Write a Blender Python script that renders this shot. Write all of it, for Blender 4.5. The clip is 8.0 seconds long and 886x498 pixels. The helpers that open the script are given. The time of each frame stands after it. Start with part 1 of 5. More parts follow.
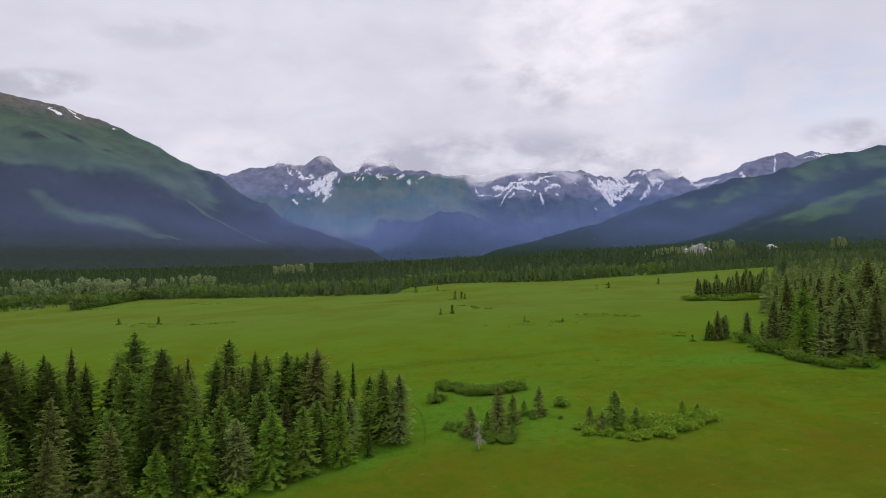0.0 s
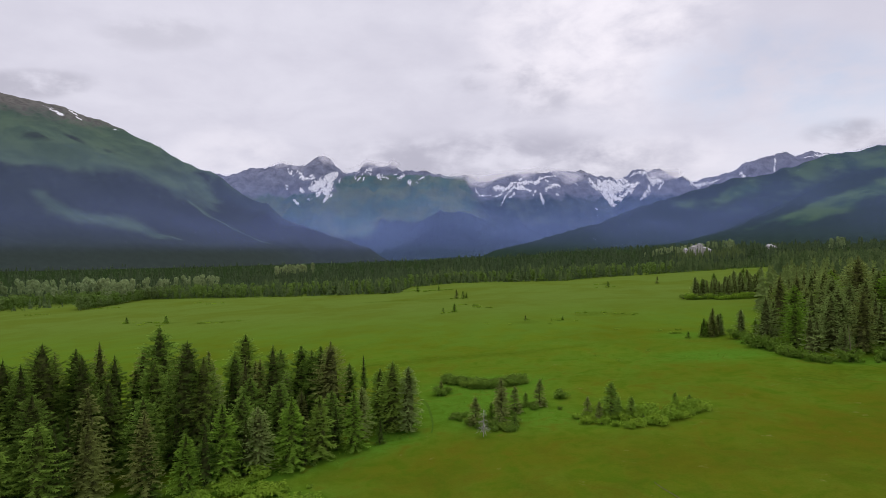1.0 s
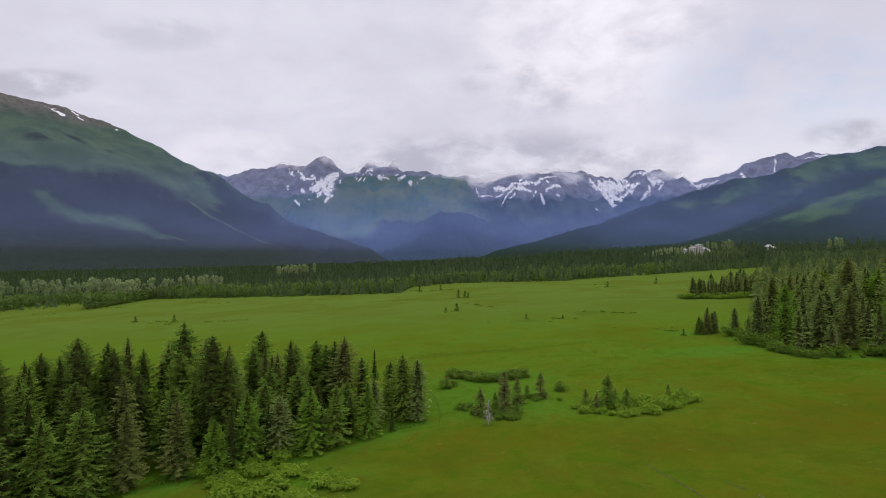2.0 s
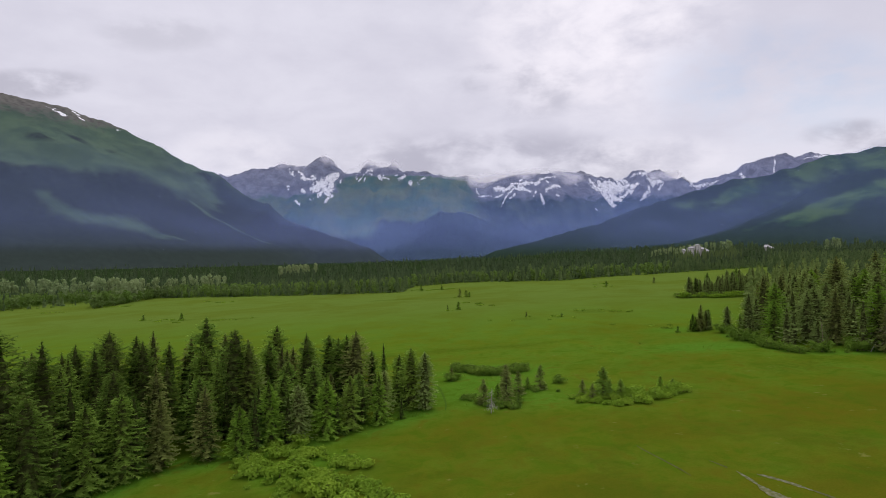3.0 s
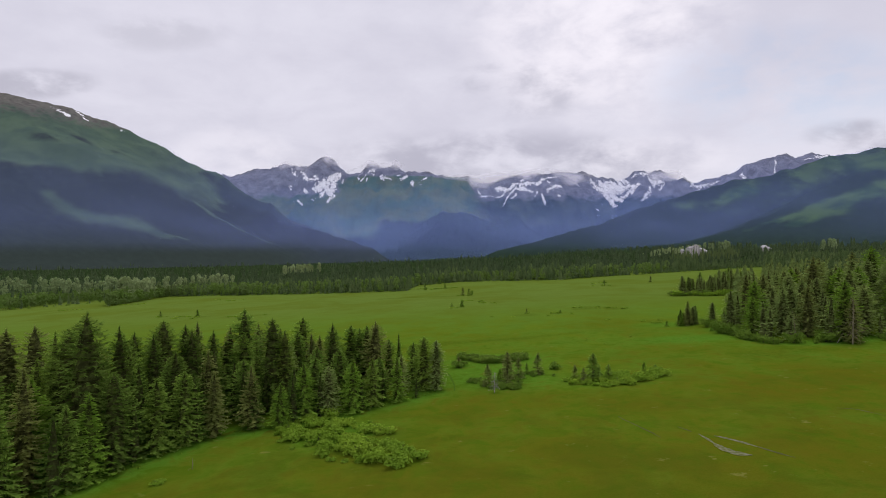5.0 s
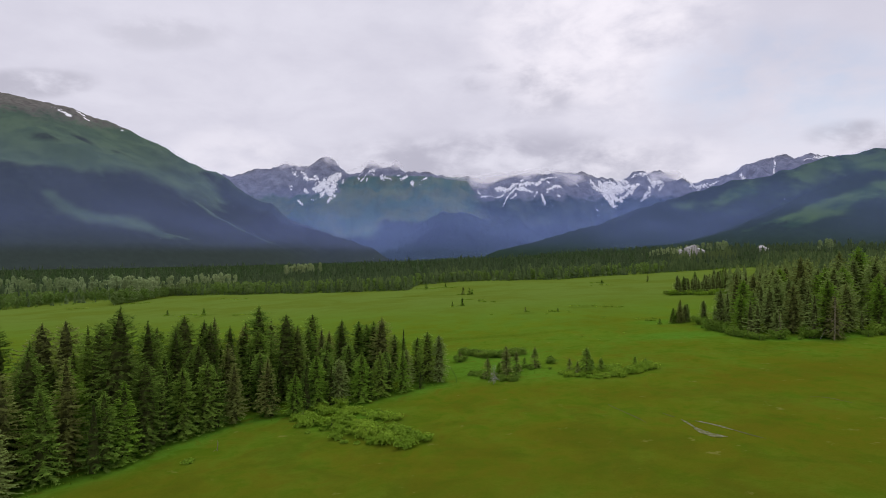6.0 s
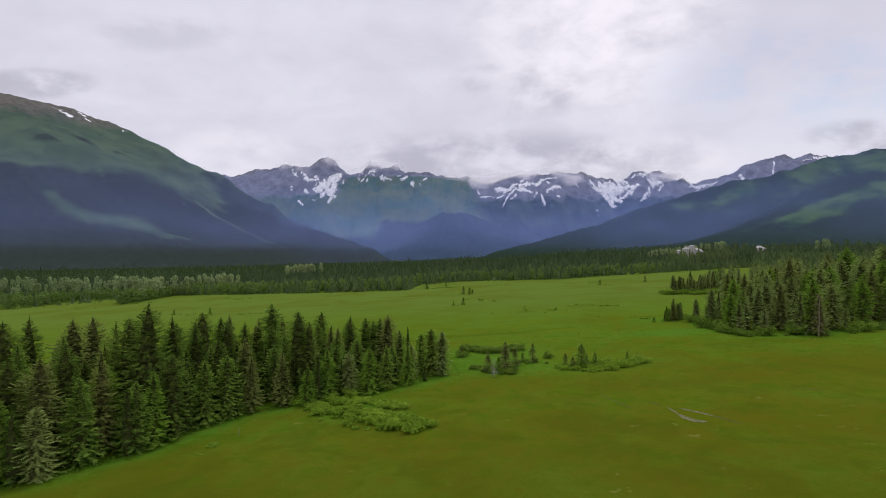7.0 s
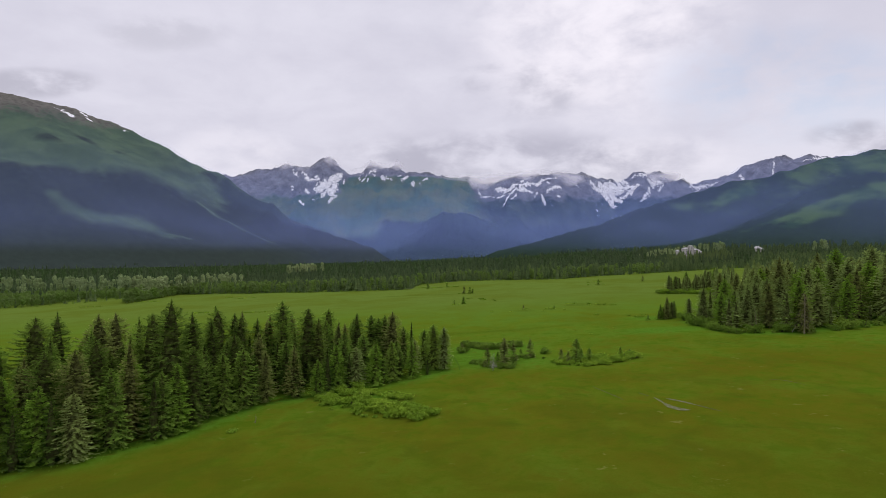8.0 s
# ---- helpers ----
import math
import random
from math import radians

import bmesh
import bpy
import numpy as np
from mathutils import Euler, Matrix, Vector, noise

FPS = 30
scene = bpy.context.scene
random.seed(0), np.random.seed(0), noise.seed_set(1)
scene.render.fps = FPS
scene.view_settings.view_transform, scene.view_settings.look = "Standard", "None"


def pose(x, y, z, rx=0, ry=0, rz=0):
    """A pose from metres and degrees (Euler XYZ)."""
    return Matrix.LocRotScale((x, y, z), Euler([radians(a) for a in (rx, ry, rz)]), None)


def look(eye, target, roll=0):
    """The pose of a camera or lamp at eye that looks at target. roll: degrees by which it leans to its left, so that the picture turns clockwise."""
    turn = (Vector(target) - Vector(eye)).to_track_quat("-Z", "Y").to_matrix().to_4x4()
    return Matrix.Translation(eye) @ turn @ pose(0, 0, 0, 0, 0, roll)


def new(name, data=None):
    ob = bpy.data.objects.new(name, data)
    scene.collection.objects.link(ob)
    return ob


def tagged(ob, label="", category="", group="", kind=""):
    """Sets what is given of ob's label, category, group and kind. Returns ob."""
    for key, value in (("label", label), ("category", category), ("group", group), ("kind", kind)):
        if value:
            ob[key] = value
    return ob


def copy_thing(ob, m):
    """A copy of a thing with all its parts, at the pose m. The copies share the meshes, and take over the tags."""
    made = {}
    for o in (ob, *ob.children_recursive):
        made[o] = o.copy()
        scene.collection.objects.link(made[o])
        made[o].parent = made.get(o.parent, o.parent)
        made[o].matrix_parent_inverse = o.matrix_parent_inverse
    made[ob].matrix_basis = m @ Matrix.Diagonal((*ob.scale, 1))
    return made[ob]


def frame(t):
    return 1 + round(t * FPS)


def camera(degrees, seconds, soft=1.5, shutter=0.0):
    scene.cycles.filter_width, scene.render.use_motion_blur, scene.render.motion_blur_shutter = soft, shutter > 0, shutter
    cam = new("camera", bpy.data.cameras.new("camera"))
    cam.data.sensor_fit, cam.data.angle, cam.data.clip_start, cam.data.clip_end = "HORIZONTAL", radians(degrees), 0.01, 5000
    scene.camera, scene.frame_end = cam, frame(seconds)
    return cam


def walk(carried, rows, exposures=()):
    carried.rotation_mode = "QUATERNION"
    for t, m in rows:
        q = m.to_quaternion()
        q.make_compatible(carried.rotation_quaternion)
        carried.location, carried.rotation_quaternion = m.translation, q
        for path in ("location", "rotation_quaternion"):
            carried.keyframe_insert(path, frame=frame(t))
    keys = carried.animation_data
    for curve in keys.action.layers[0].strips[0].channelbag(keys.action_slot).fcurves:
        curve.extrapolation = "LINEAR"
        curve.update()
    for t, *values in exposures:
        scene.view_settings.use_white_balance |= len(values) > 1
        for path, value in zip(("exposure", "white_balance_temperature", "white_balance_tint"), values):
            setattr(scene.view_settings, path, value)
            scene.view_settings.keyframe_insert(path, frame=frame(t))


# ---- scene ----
# A drone flies slowly backwards over a bog meadow in a mountain valley.
cam = camera(73.9, 8.0, soft=0.85)
PATH = [
    (0, (5.17, 0, 38.62), (5.37, 100, 38.95), -0.06),
    (0.5, (4.56, -3.71, 38.59), (4.69, 96.29, 38.95), -0.1),
    (1, (3.82, -7.68, 38.56), (3.97, 92.32, 38.9), -0.1),
    (1.5, (3.02, -11.92, 38.54), (3.12, 88.08, 38.92), -0.09),
    (3, (0.76, -25.67, 38.46), (0.86, 74.33, 38.87), -0.04),
    (3.5, (0.04, -30.62, 38.43), (0.12, 69.38, 38.83), -0.04),
    (4, (-0.59, -35.66, 38.47), (-0.61, 64.34, 38.86), -0),
    (4.5, (-1.1, -40.85, 38.51), (-1.22, 59.15, 38.91), 0),
    (6, (-2.34, -56.8, 38.61), (-2.44, 43.2, 38.99), 0.07),
    (6.5, (-2.79, -62.05, 38.64), (-2.86, 37.95, 39.03), 0.03),
    (7, (-3.2, -67.28, 38.72), (-3.29, 32.72, 39.14), 0.06),
    (7.5, (-3.56, -72.46, 38.81), (-3.79, 27.54, 39.21), 0.12),
    (8, (-3.78, -77.5, 38.87), (-3.92, 22.49, 39.27), 0.14),
]
walk(cam, [(t, look(eye, target, roll)) for t, eye, target, roll in PATH])

# ---------------------------------------------------------------- node helpers
def nodes_of(tree):
    """Short-hands to add nodes and links to a node tree."""
    def add(kind, operation="", blend_type="", data_type="", interpolation_type="", attribute_name="", **sockets):
        n = tree.nodes.new(kind)
        if data_type:
            n.data_type = data_type
        if operation:
            n.operation = operation
        if blend_type:
            n.blend_type = blend_type
        if interpolation_type:
            n.interpolation_type = interpolation_type
        if attribute_name:
            n.attribute_name = attribute_name
        for key, value in sockets.items():
            n.inputs[key].default_value = value
        return n
    return add, tree.links.new


def noise_node(add, link, vector, scale, detail=4.0, rough=0.55, distortion=0.0):
    n = add("ShaderNodeTexNoise", Scale=scale, Detail=detail, Roughness=rough, Distortion=distortion)
    link(vector, n.inputs["Vector"])
    return n.outputs["Fac"]


def stretch(add, link, vector, sx, sy, sz):
    n = add("ShaderNodeVectorMath", operation="MULTIPLY")
    link(vector, n.inputs[0])
    n.inputs[1].default_value = (sx, sy, sz)
    return n.outputs[0]


def step(add, link, value, lo, hi, out_lo=0.0, out_hi=1.0):
    n = add("ShaderNodeMapRange", interpolation_type="SMOOTHSTEP")
    link(value, n.inputs["Value"])
    for key, v in (("From Min", lo), ("From Max", hi), ("To Min", out_lo), ("To Max", out_hi)):
        n.inputs[key].default_value = v
    return n.outputs["Result"]


def maths(add, link, how, a, b):
    n = add("ShaderNodeMath", operation=how)
    for socket, v in zip(n.inputs, (a, b)):
        if isinstance(v, (int, float)):
            socket.default_value = v
        else:
            link(v, socket)
    return n.outputs[0]


def blend(add, link, fac, a, b, how="MIX"):
    n = add("ShaderNodeMix", data_type="RGBA", blend_type=how)
    for socket, v in zip((n.inputs[0], n.inputs[6], n.inputs[7]), (fac, a, b)):
        if isinstance(v, (int, float)):
            socket.default_value = v
        elif isinstance(v, tuple):
            socket.default_value = (*v, 1.0)
        else:
            link(v, socket)
    return n.outputs[2]


def material(name):
    m = bpy.data.materials.new(name)
    m.use_nodes = True
    tree = m.node_tree
    tree.nodes.clear()
    add, link = nodes_of(tree)
    out = add("ShaderNodeOutputMaterial")
    return m, add, link, out


def principled(add, link, out, colour, rough=0.8, bump=None, strength=0.5, distance=0.1, metallic=0.0, specular=0.3):
    p = add("ShaderNodeBsdfPrincipled", Metallic=metallic)
    p.inputs["Specular IOR Level"].default_value = specular
    for key, v in (("Base Color", colour), ("Roughness", rough)):
        if isinstance(v, tuple):
            p.inputs[key].default_value = (*v, 1.0)
        elif isinstance(v, (int, float)):
            p.inputs[key].default_value = v
        else:
            link(v, p.inputs[key])
    if bump is not None:
        b = add("ShaderNodeBump", Strength=strength, Distance=distance)
        link(bump, b.inputs["Height"])
        link(b.outputs[0], p.inputs["Normal"])
    link(p.outputs[0], out.inputs["Surface"])
    return p


# ---------------------------------------------------------------- sky, sun
SUN_ELEVATION, SUN_AZIMUTH = radians(64), radians(28)   # azimuth from +y towards +x, behind the clouds

world = bpy.data.worlds.new("sky")
scene.world = world
world.use_nodes = True
world.node_tree.nodes.clear()
add, link = nodes_of(world.node_tree)
sky = add("ShaderNodeTexSky")
sky.sky_type, sky.sun_disc, sky.sun_elevation, sky.sun_rotation = "NISHITA", False, SUN_ELEVATION, SUN_AZIMUTH
clear = add("ShaderNodeBackground", Strength=0.11)
link(sky.outputs[0], clear.inputs["Color"])
way = add("ShaderNodeTexCoord").outputs["Generated"]
split = add("ShaderNodeSeparateXYZ")
link(way, split.inputs[0])
lift = maths(add, link, "ADD", maths(add, link, "MAXIMUM", split.outputs[2], 0.0), 0.16)
flat = add("ShaderNodeCombineXYZ")
link(maths(add, link, "DIVIDE", split.outputs[0], lift), flat.inputs[0])
link(maths(add, link, "DIVIDE", split.outputs[1], lift), flat.inputs[1])
link(maths(add, link, "MULTIPLY", split.outputs[2], 1.5), flat.inputs[2])
layer = flat.outputs[0]


AHEAD = maths(add, link, "MAXIMUM", split.outputs[1], 0.05)
SIDE, RISE = maths(add, link, "DIVIDE", split.outputs[0], AHEAD), maths(add, link, "DIVIDE", split.outputs[2], AHEAD)
FRONT = step(add, link, split.outputs[1], 0.1, 0.4)


def oval(side, rise, width, height, inner=0.25, outer=1.1):
    """1 within an oval part of the sky over the head of the valley, falling softly to 0 round it."""
    a = maths(add, link, "POWER", maths(add, link, "ABSOLUTE", maths(add, link, "DIVIDE", maths(add, link, "SUBTRACT", SIDE, side), width), 0.0), 2.0)
    b = maths(add, link, "POWER", maths(add, link, "ABSOLUTE", maths(add, link, "DIVIDE", maths(add, link, "SUBTRACT", RISE, rise), height), 0.0), 2.0)
    return maths(add, link, "MULTIPLY", step(add, link, maths(add, link, "ADD", a, b), outer, inner), FRONT)


soft_cloud = noise_node(add, link, layer, 0.55, 5.0, 0.5, 0.3)
ragged = noise_node(add, link, layer, 1.9, 7.0, 0.6, 0.4)
billow = noise_node(add, link, stretch(add, link, way, 1.0, 1.0, 2.0), 7.5, 6.0, 0.55, 0.3)
tatters = noise_node(add, link, stretch(add, link, way, 1.0, 1.0, 1.7), 19.0, 5.0, 0.55, 0.2)
puffy = maths(add, link, "ADD", maths(add, link, "MULTIPLY", billow, 0.62), maths(add, link, "MULTIPLY", tatters, 0.38))
body = maths(add, link, "ADD", maths(add, link, "MULTIPLY", soft_cloud, 0.5), maths(add, link, "ADD", maths(add, link, "MULTIPLY", ragged, 0.25), maths(add, link, "MULTIPLY", puffy, 0.25)))
cloud_colour = blend(add, link, step(add, link, body, 0.40, 0.62), (0.760, 0.745, 0.850), (0.650, 0.636, 0.745))
# the thin bright cloud, the blue of a thinning, and the grey banks round the summits
bright = maths(add, link, "MULTIPLY", oval(0.27, 0.40, 0.26, 0.20, 0.0, 1.2), step(add, link, puffy, 0.72, 0.36))
cloud_colour = blend(add, link, maths(add, link, "MULTIPLY", bright, 0.9), cloud_colour, (0.965, 0.920, 1.00))
pale_foot = maths(add, link, "MULTIPLY", maths(add, link, "MAXIMUM", oval(-0.36, 0.15, 0.13, 0.07), oval(0.37, 0.155, 0.16, 0.05)), step(add, link, puffy, 0.66, 0.42))
cloud_colour = blend(add, link, maths(add, link, "MULTIPLY", pale_foot, 0.6), cloud_colour, (0.86, 0.83, 0.92))
bank = maths(add, link, "MULTIPLY", oval(0.10, 0.150, 0.36, 0.060, 0.15, 1.2), step(add, link, puffy, 0.36, 0.62))
cloud_colour = blend(add, link, maths(add, link, "MULTIPLY", bank, 0.85), cloud_colour, (0.470, 0.460, 0.560))
puffs = maths(add, link, "MULTIPLY", oval(0.12, 0.275, 0.13, 0.055, 0.2, 1.2), step(add, link, puffy, 0.42, 0.64))
cloud_colour = blend(add, link, maths(add, link, "MULTIPLY", puffs, 0.6), cloud_colour, (0.500, 0.490, 0.580))
dull = maths(add, link, "MULTIPLY", maths(add, link, "MAXIMUM", oval(-0.70, 0.285, 0.13, 0.030, 0.2, 1.1), oval(0.72, 0.195, 0.12, 0.035, 0.2, 1.1)), step(add, link, puffy, 0.36, 0.54))
cloud_colour = blend(add, link, maths(add, link, "MULTIPLY", dull, 0.8), cloud_colour, (0.480, 0.470, 0.560))
wisps = maths(add, link, "MULTIPLY", oval(-0.48, 0.37, 0.12, 0.035, 0.1, 1.2), step(add, link, puffy, 0.40, 0.58))
cloud_colour = blend(add, link, maths(add, link, "MULTIPLY", wisps, 0.5), cloud_colour, (0.540, 0.530, 0.620))
cover = maths(add, link, "MULTIPLY", oval(0.58, 0.29, 0.26, 0.11, 0.0, 1.2), step(add, link, puffy, 0.66, 0.36))
cover = maths(add, link, "SUBTRACT", 1.0, maths(add, link, "MULTIPLY", cover, 0.42))
overcast = add("ShaderNodeBackground", Strength=1.0)
link(cloud_colour, overcast.inputs["Color"])
mixed = add("ShaderNodeMixShader")
link(cover, mixed.inputs[0])
link(clear.outputs[0], mixed.inputs[1])
link(overcast.outputs[0], mixed.inputs[2])
link(mixed.outputs[0], add("ShaderNodeOutputWorld").inputs["Surface"])

sun_data = bpy.data.lights.new("sun", "SUN")
sun_data.energy, sun_data.angle, sun_data.color = 0.78, radians(18), (1.0, 0.96, 0.9)
sun = new("sun", sun_data)
sun.matrix_basis = look((0, 0, 400), (-math.sin(SUN_AZIMUTH) * math.cos(SUN_ELEVATION), -math.cos(SUN_AZIMUTH) * math.cos(SUN_ELEVATION),
                                      400 - math.sin(SUN_ELEVATION)))


# ---------------------------------------------------------------- materials
def position(add):
    return add("ShaderNodeNewGeometry").outputs["Position"]


def meadow_material():
    m, add, link, out = material("bog_meadow")
    p = position(add)
    xyz = add("ShaderNodeSeparateXYZ")
    link(p, xyz.inputs[0])
    wide = noise_node(add, link, stretch(add, link, p, 0.016, 0.013, 0.0), 1.0, 5.0, 0.58, 0.6)
    patch = noise_node(add, link, stretch(add, link, p, 0.070, 0.050, 0.0), 1.0, 5.0, 0.6, 0.5)
    tuft = noise_node(add, link, p, 0.55, 5.0, 0.65)
    blade = noise_node(add, link, p, 3.5, 3.0, 0.7)
    near = step(add, link, xyz.outputs[1], 165.0, 70.0)
    sedge = maths(add, link, "ADD", maths(add, link, "MULTIPLY", wide, 0.7), maths(add, link, "MULTIPLY", patch, 0.3))
    dry = add("ShaderNodeAttribute", attribute_name="dry").outputs["Fac"]
    sedge = maths(add, link, "ADD", sedge, maths(add, link, "ADD", maths(add, link, "MULTIPLY", near, 0.12), maths(add, link, "MULTIPLY", dry, 0.13)))
    far = step(add, link, xyz.outputs[1], 180.0, 480.0)
    brown = maths(add, link, "MULTIPLY", step(add, link, sedge, 0.40, 0.76), step(add, link, xyz.outputs[1], 420.0, 150.0, 0.25, 1.0))
    green = blend(add, link, far, (0.108, 0.206, 0.018), (0.142, 0.210, 0.036))
    green = blend(add, link, maths(add, link, "MULTIPLY", step(add, link, wide, 0.44, 0.64), maths(add, link, "MULTIPLY", far, 0.6)), green, (0.122, 0.166, 0.020))
    green = blend(add, link, maths(add, link, "MULTIPLY", step(add, link, patch, 0.34, 0.74), step(add, link, far, 0.0, 0.8, 1.0, 0.12)), green, (0.132, 0.196, 0.014))
    tint = blend(add, link, brown, green, (0.116, 0.132, 0.009))
    lush = step(add, link, maths(add, link, "ADD", add("ShaderNodeAttribute", attribute_name="lush").outputs["Fac"], maths(add, link, "MULTIPLY", patch, 0.5)), 0.45, 0.95)
    tint = blend(add, link, lush, tint, (0.096, 0.225, 0.020))
    tint = blend(add, link, maths(add, link, "MULTIPLY", step(add, link, tuft, 0.50, 0.72), step(add, link, xyz.outputs[1], 380.0, 120.0, 0.05, 0.45)), tint, (0.072, 0.125, 0.007))
    close = step(add, link, xyz.outputs[1], 330.0, 130.0)
    mottle = noise_node(add, link, p, 0.16, 4.0, 0.6, 0.8)
    mottle = maths(add, link, "ADD", 0.5, maths(add, link, "MULTIPLY", maths(add, link, "SUBTRACT", mottle, 0.5), close))
    tint = blend(add, link, step(add, link, mottle, 0.44, 0.70, 0.0, 0.72), tint, (0.070, 0.140, 0.007))
    tint = blend(add, link, step(add, link, mottle, 0.50, 0.28, 0.0, 0.72), tint, (0.120, 0.122, 0.010))
    wet = maths(add, link, "MULTIPLY", step(add, link, noise_node(add, link, p, 0.05, 7.0, 0.64, 0.5), 0.44, 0.62), step(add, link, xyz.outputs[1], 170.0, 30.0, 0.10, 0.6))
    tint = blend(add, link, wet, tint, (0.072, 0.096, 0.008))
    # Darker olive-brown towards the near end of the meadow, broken up by patches.
    sparse = maths(add, link, "ADD", step(add, link, xyz.outputs[1], 85.0, 10.0, 0.0, 0.6), maths(add, link, "MULTIPLY", maths(add, link, "SUBTRACT", patch, 0.5), 0.6))
    tint = blend(add, link, step(add, link, sparse, 0.0, 0.8, 0.0, 0.62), tint, (0.086, 0.093, 0.006))
    rust = maths(add, link, "MULTIPLY", dry, step(add, link, noise_node(add, link, stretch(add, link, p, 0.075, 0.045, 0.0), 1.0, 5.0, 0.6, 0.6), 0.36, 0.62))
    tint = blend(add, link, maths(add, link, "MULTIPLY", rust, 0.30), tint, (0.138, 0.108, 0.010))
    tall_sedge = add("ShaderNodeAttribute", attribute_name="sedge").outputs["Fac"]
    tint = blend(add, link, maths(add, link, "MULTIPLY", tall_sedge, step(add, link, tuft, 0.36, 0.60, 0.2, 0.6)), tint, (0.070, 0.110, 0.008))
    pale = maths(add, link, "MULTIPLY", step(add, link, noise_node(add, link, p, 0.21, 5.0, 0.66), 0.64, 0.71), maths(add, link, "MULTIPLY", close, 0.6))
    tint = blend(add, link, pale, tint, (0.225, 0.225, 0.050))
    tint = blend(add, link, maths(add, link, "MULTIPLY", step(add, link, blade, 0.35, 0.7, 0.0, 0.35), step(add, link, close, 0.0, 1.0, 0.45, 1.0)), tint, (0.058, 0.092, 0.003))
    tint = blend(add, link, step(add, link, xyz.outputs[1], 800.0, 1000.0), tint, (0.026, 0.046, 0.014))
    relief = maths(add, link, "ADD", maths(add, link, "MULTIPLY", tuft, 0.6), maths(add, link, "MULTIPLY", blade, 0.25))
    relief = maths(add, link, "MULTIPLY", relief, step(add, link, xyz.outputs[1], 330.0, 110.0, 0.0, 1.0))
    principled(add, link, out, tint, 0.9, relief, 0.7, 0.25, specular=0.0)
    return m


def needle_material(name, dark, light, brown=0.0, glade=None):
    """Conifer needles: colour varies from tree to tree and clump to clump; inner shade and lit tips are put into the
    colour; some light passes through.
    """
    m, add, link, out = material(name)
    p = position(add)
    rnd = add("ShaderNodeObjectInfo").outputs["Random"]
    clump = noise_node(add, link, p, 0.8, 4.0, 0.65)
    fine = add("ShaderNodeNewGeometry").outputs["Random Per Island"]
    c = blend(add, link, step(add, link, clump, 0.34, 0.68), dark, light)
    c = blend(add, link, maths(add, link, "MULTIPLY", fine, 0.50 if not glade and "leaves" not in name else 0.25), c, tuple(0.55 * v for v in dark))
    c = blend(add, link, step(add, link, rnd, 0.45, 1.0, 0.0, 0.6), c, tuple(0.6 * a + 0.25 * b for a, b in zip(dark, light)))
    c = blend(add, link, step(add, link, rnd, 0.45, 0.0, 0.0, 0.4), c, (1.12 * light[0], 1.0 * light[1], 0.9 * light[2]))
    if brown:
        c = blend(add, link, step(add, link, noise_node(add, link, p, 0.35, 3.0), 0.42, 0.62, 0.0, brown), c, (0.120, 0.098, 0.036))
    if glade:
        c = blend(add, link, step(add, link, noise_node(add, link, p, 0.07, 4.0, 0.7), 0.47, 0.62, 0.0, 0.8), c, glade)
        c = blend(add, link, step(add, link, noise_node(add, link, p, 0.011, 3.0, 0.6), 0.52, 0.66, 0.0, 0.6), c, tuple(0.8 * v for v in glade))
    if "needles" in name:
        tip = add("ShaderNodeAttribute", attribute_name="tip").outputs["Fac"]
        # Brown inner twigs, also toned dark as the shade inside the crown.
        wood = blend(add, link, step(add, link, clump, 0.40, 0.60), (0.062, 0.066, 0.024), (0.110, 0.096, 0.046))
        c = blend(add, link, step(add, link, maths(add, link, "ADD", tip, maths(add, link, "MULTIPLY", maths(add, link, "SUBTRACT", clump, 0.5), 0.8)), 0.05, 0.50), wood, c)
        # Bough ends lightened: the light they catch is put into the colour.
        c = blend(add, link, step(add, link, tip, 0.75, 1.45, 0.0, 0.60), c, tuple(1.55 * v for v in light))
    d = add("ShaderNodeBsdfDiffuse", Roughness=0.6)
    t = add("ShaderNodeBsdfTranslucent")
    link(c, d.inputs["Color"])
    link(c, t.inputs["Color"])
    mix = add("ShaderNodeMixShader", Fac=0.32)
    link(d.outputs[0], mix.inputs[1])
    link(t.outputs[0], mix.inputs[2])
    link(mix.outputs[0], out.inputs["Surface"])
    return m


def rough_material(name, a, b, scale, rough=0.85, strength=0.6, distance=0.05, specular=0.0):
    m, add, link, out = material(name)
    p = position(add)
    n1 = noise_node(add, link, p, scale, 5.0, 0.6)
    n2 = noise_node(add, link, p, scale * 6, 3.0, 0.6)
    c = blend(add, link, step(add, link, n1, 0.35, 0.68), a, b)
    c = blend(add, link, maths(add, link, "MULTIPLY", n2, 0.4), c, tuple(0.6 * v for v in a))
    principled(add, link, out, c, rough, n2, strength, distance, specular=specular)
    return m


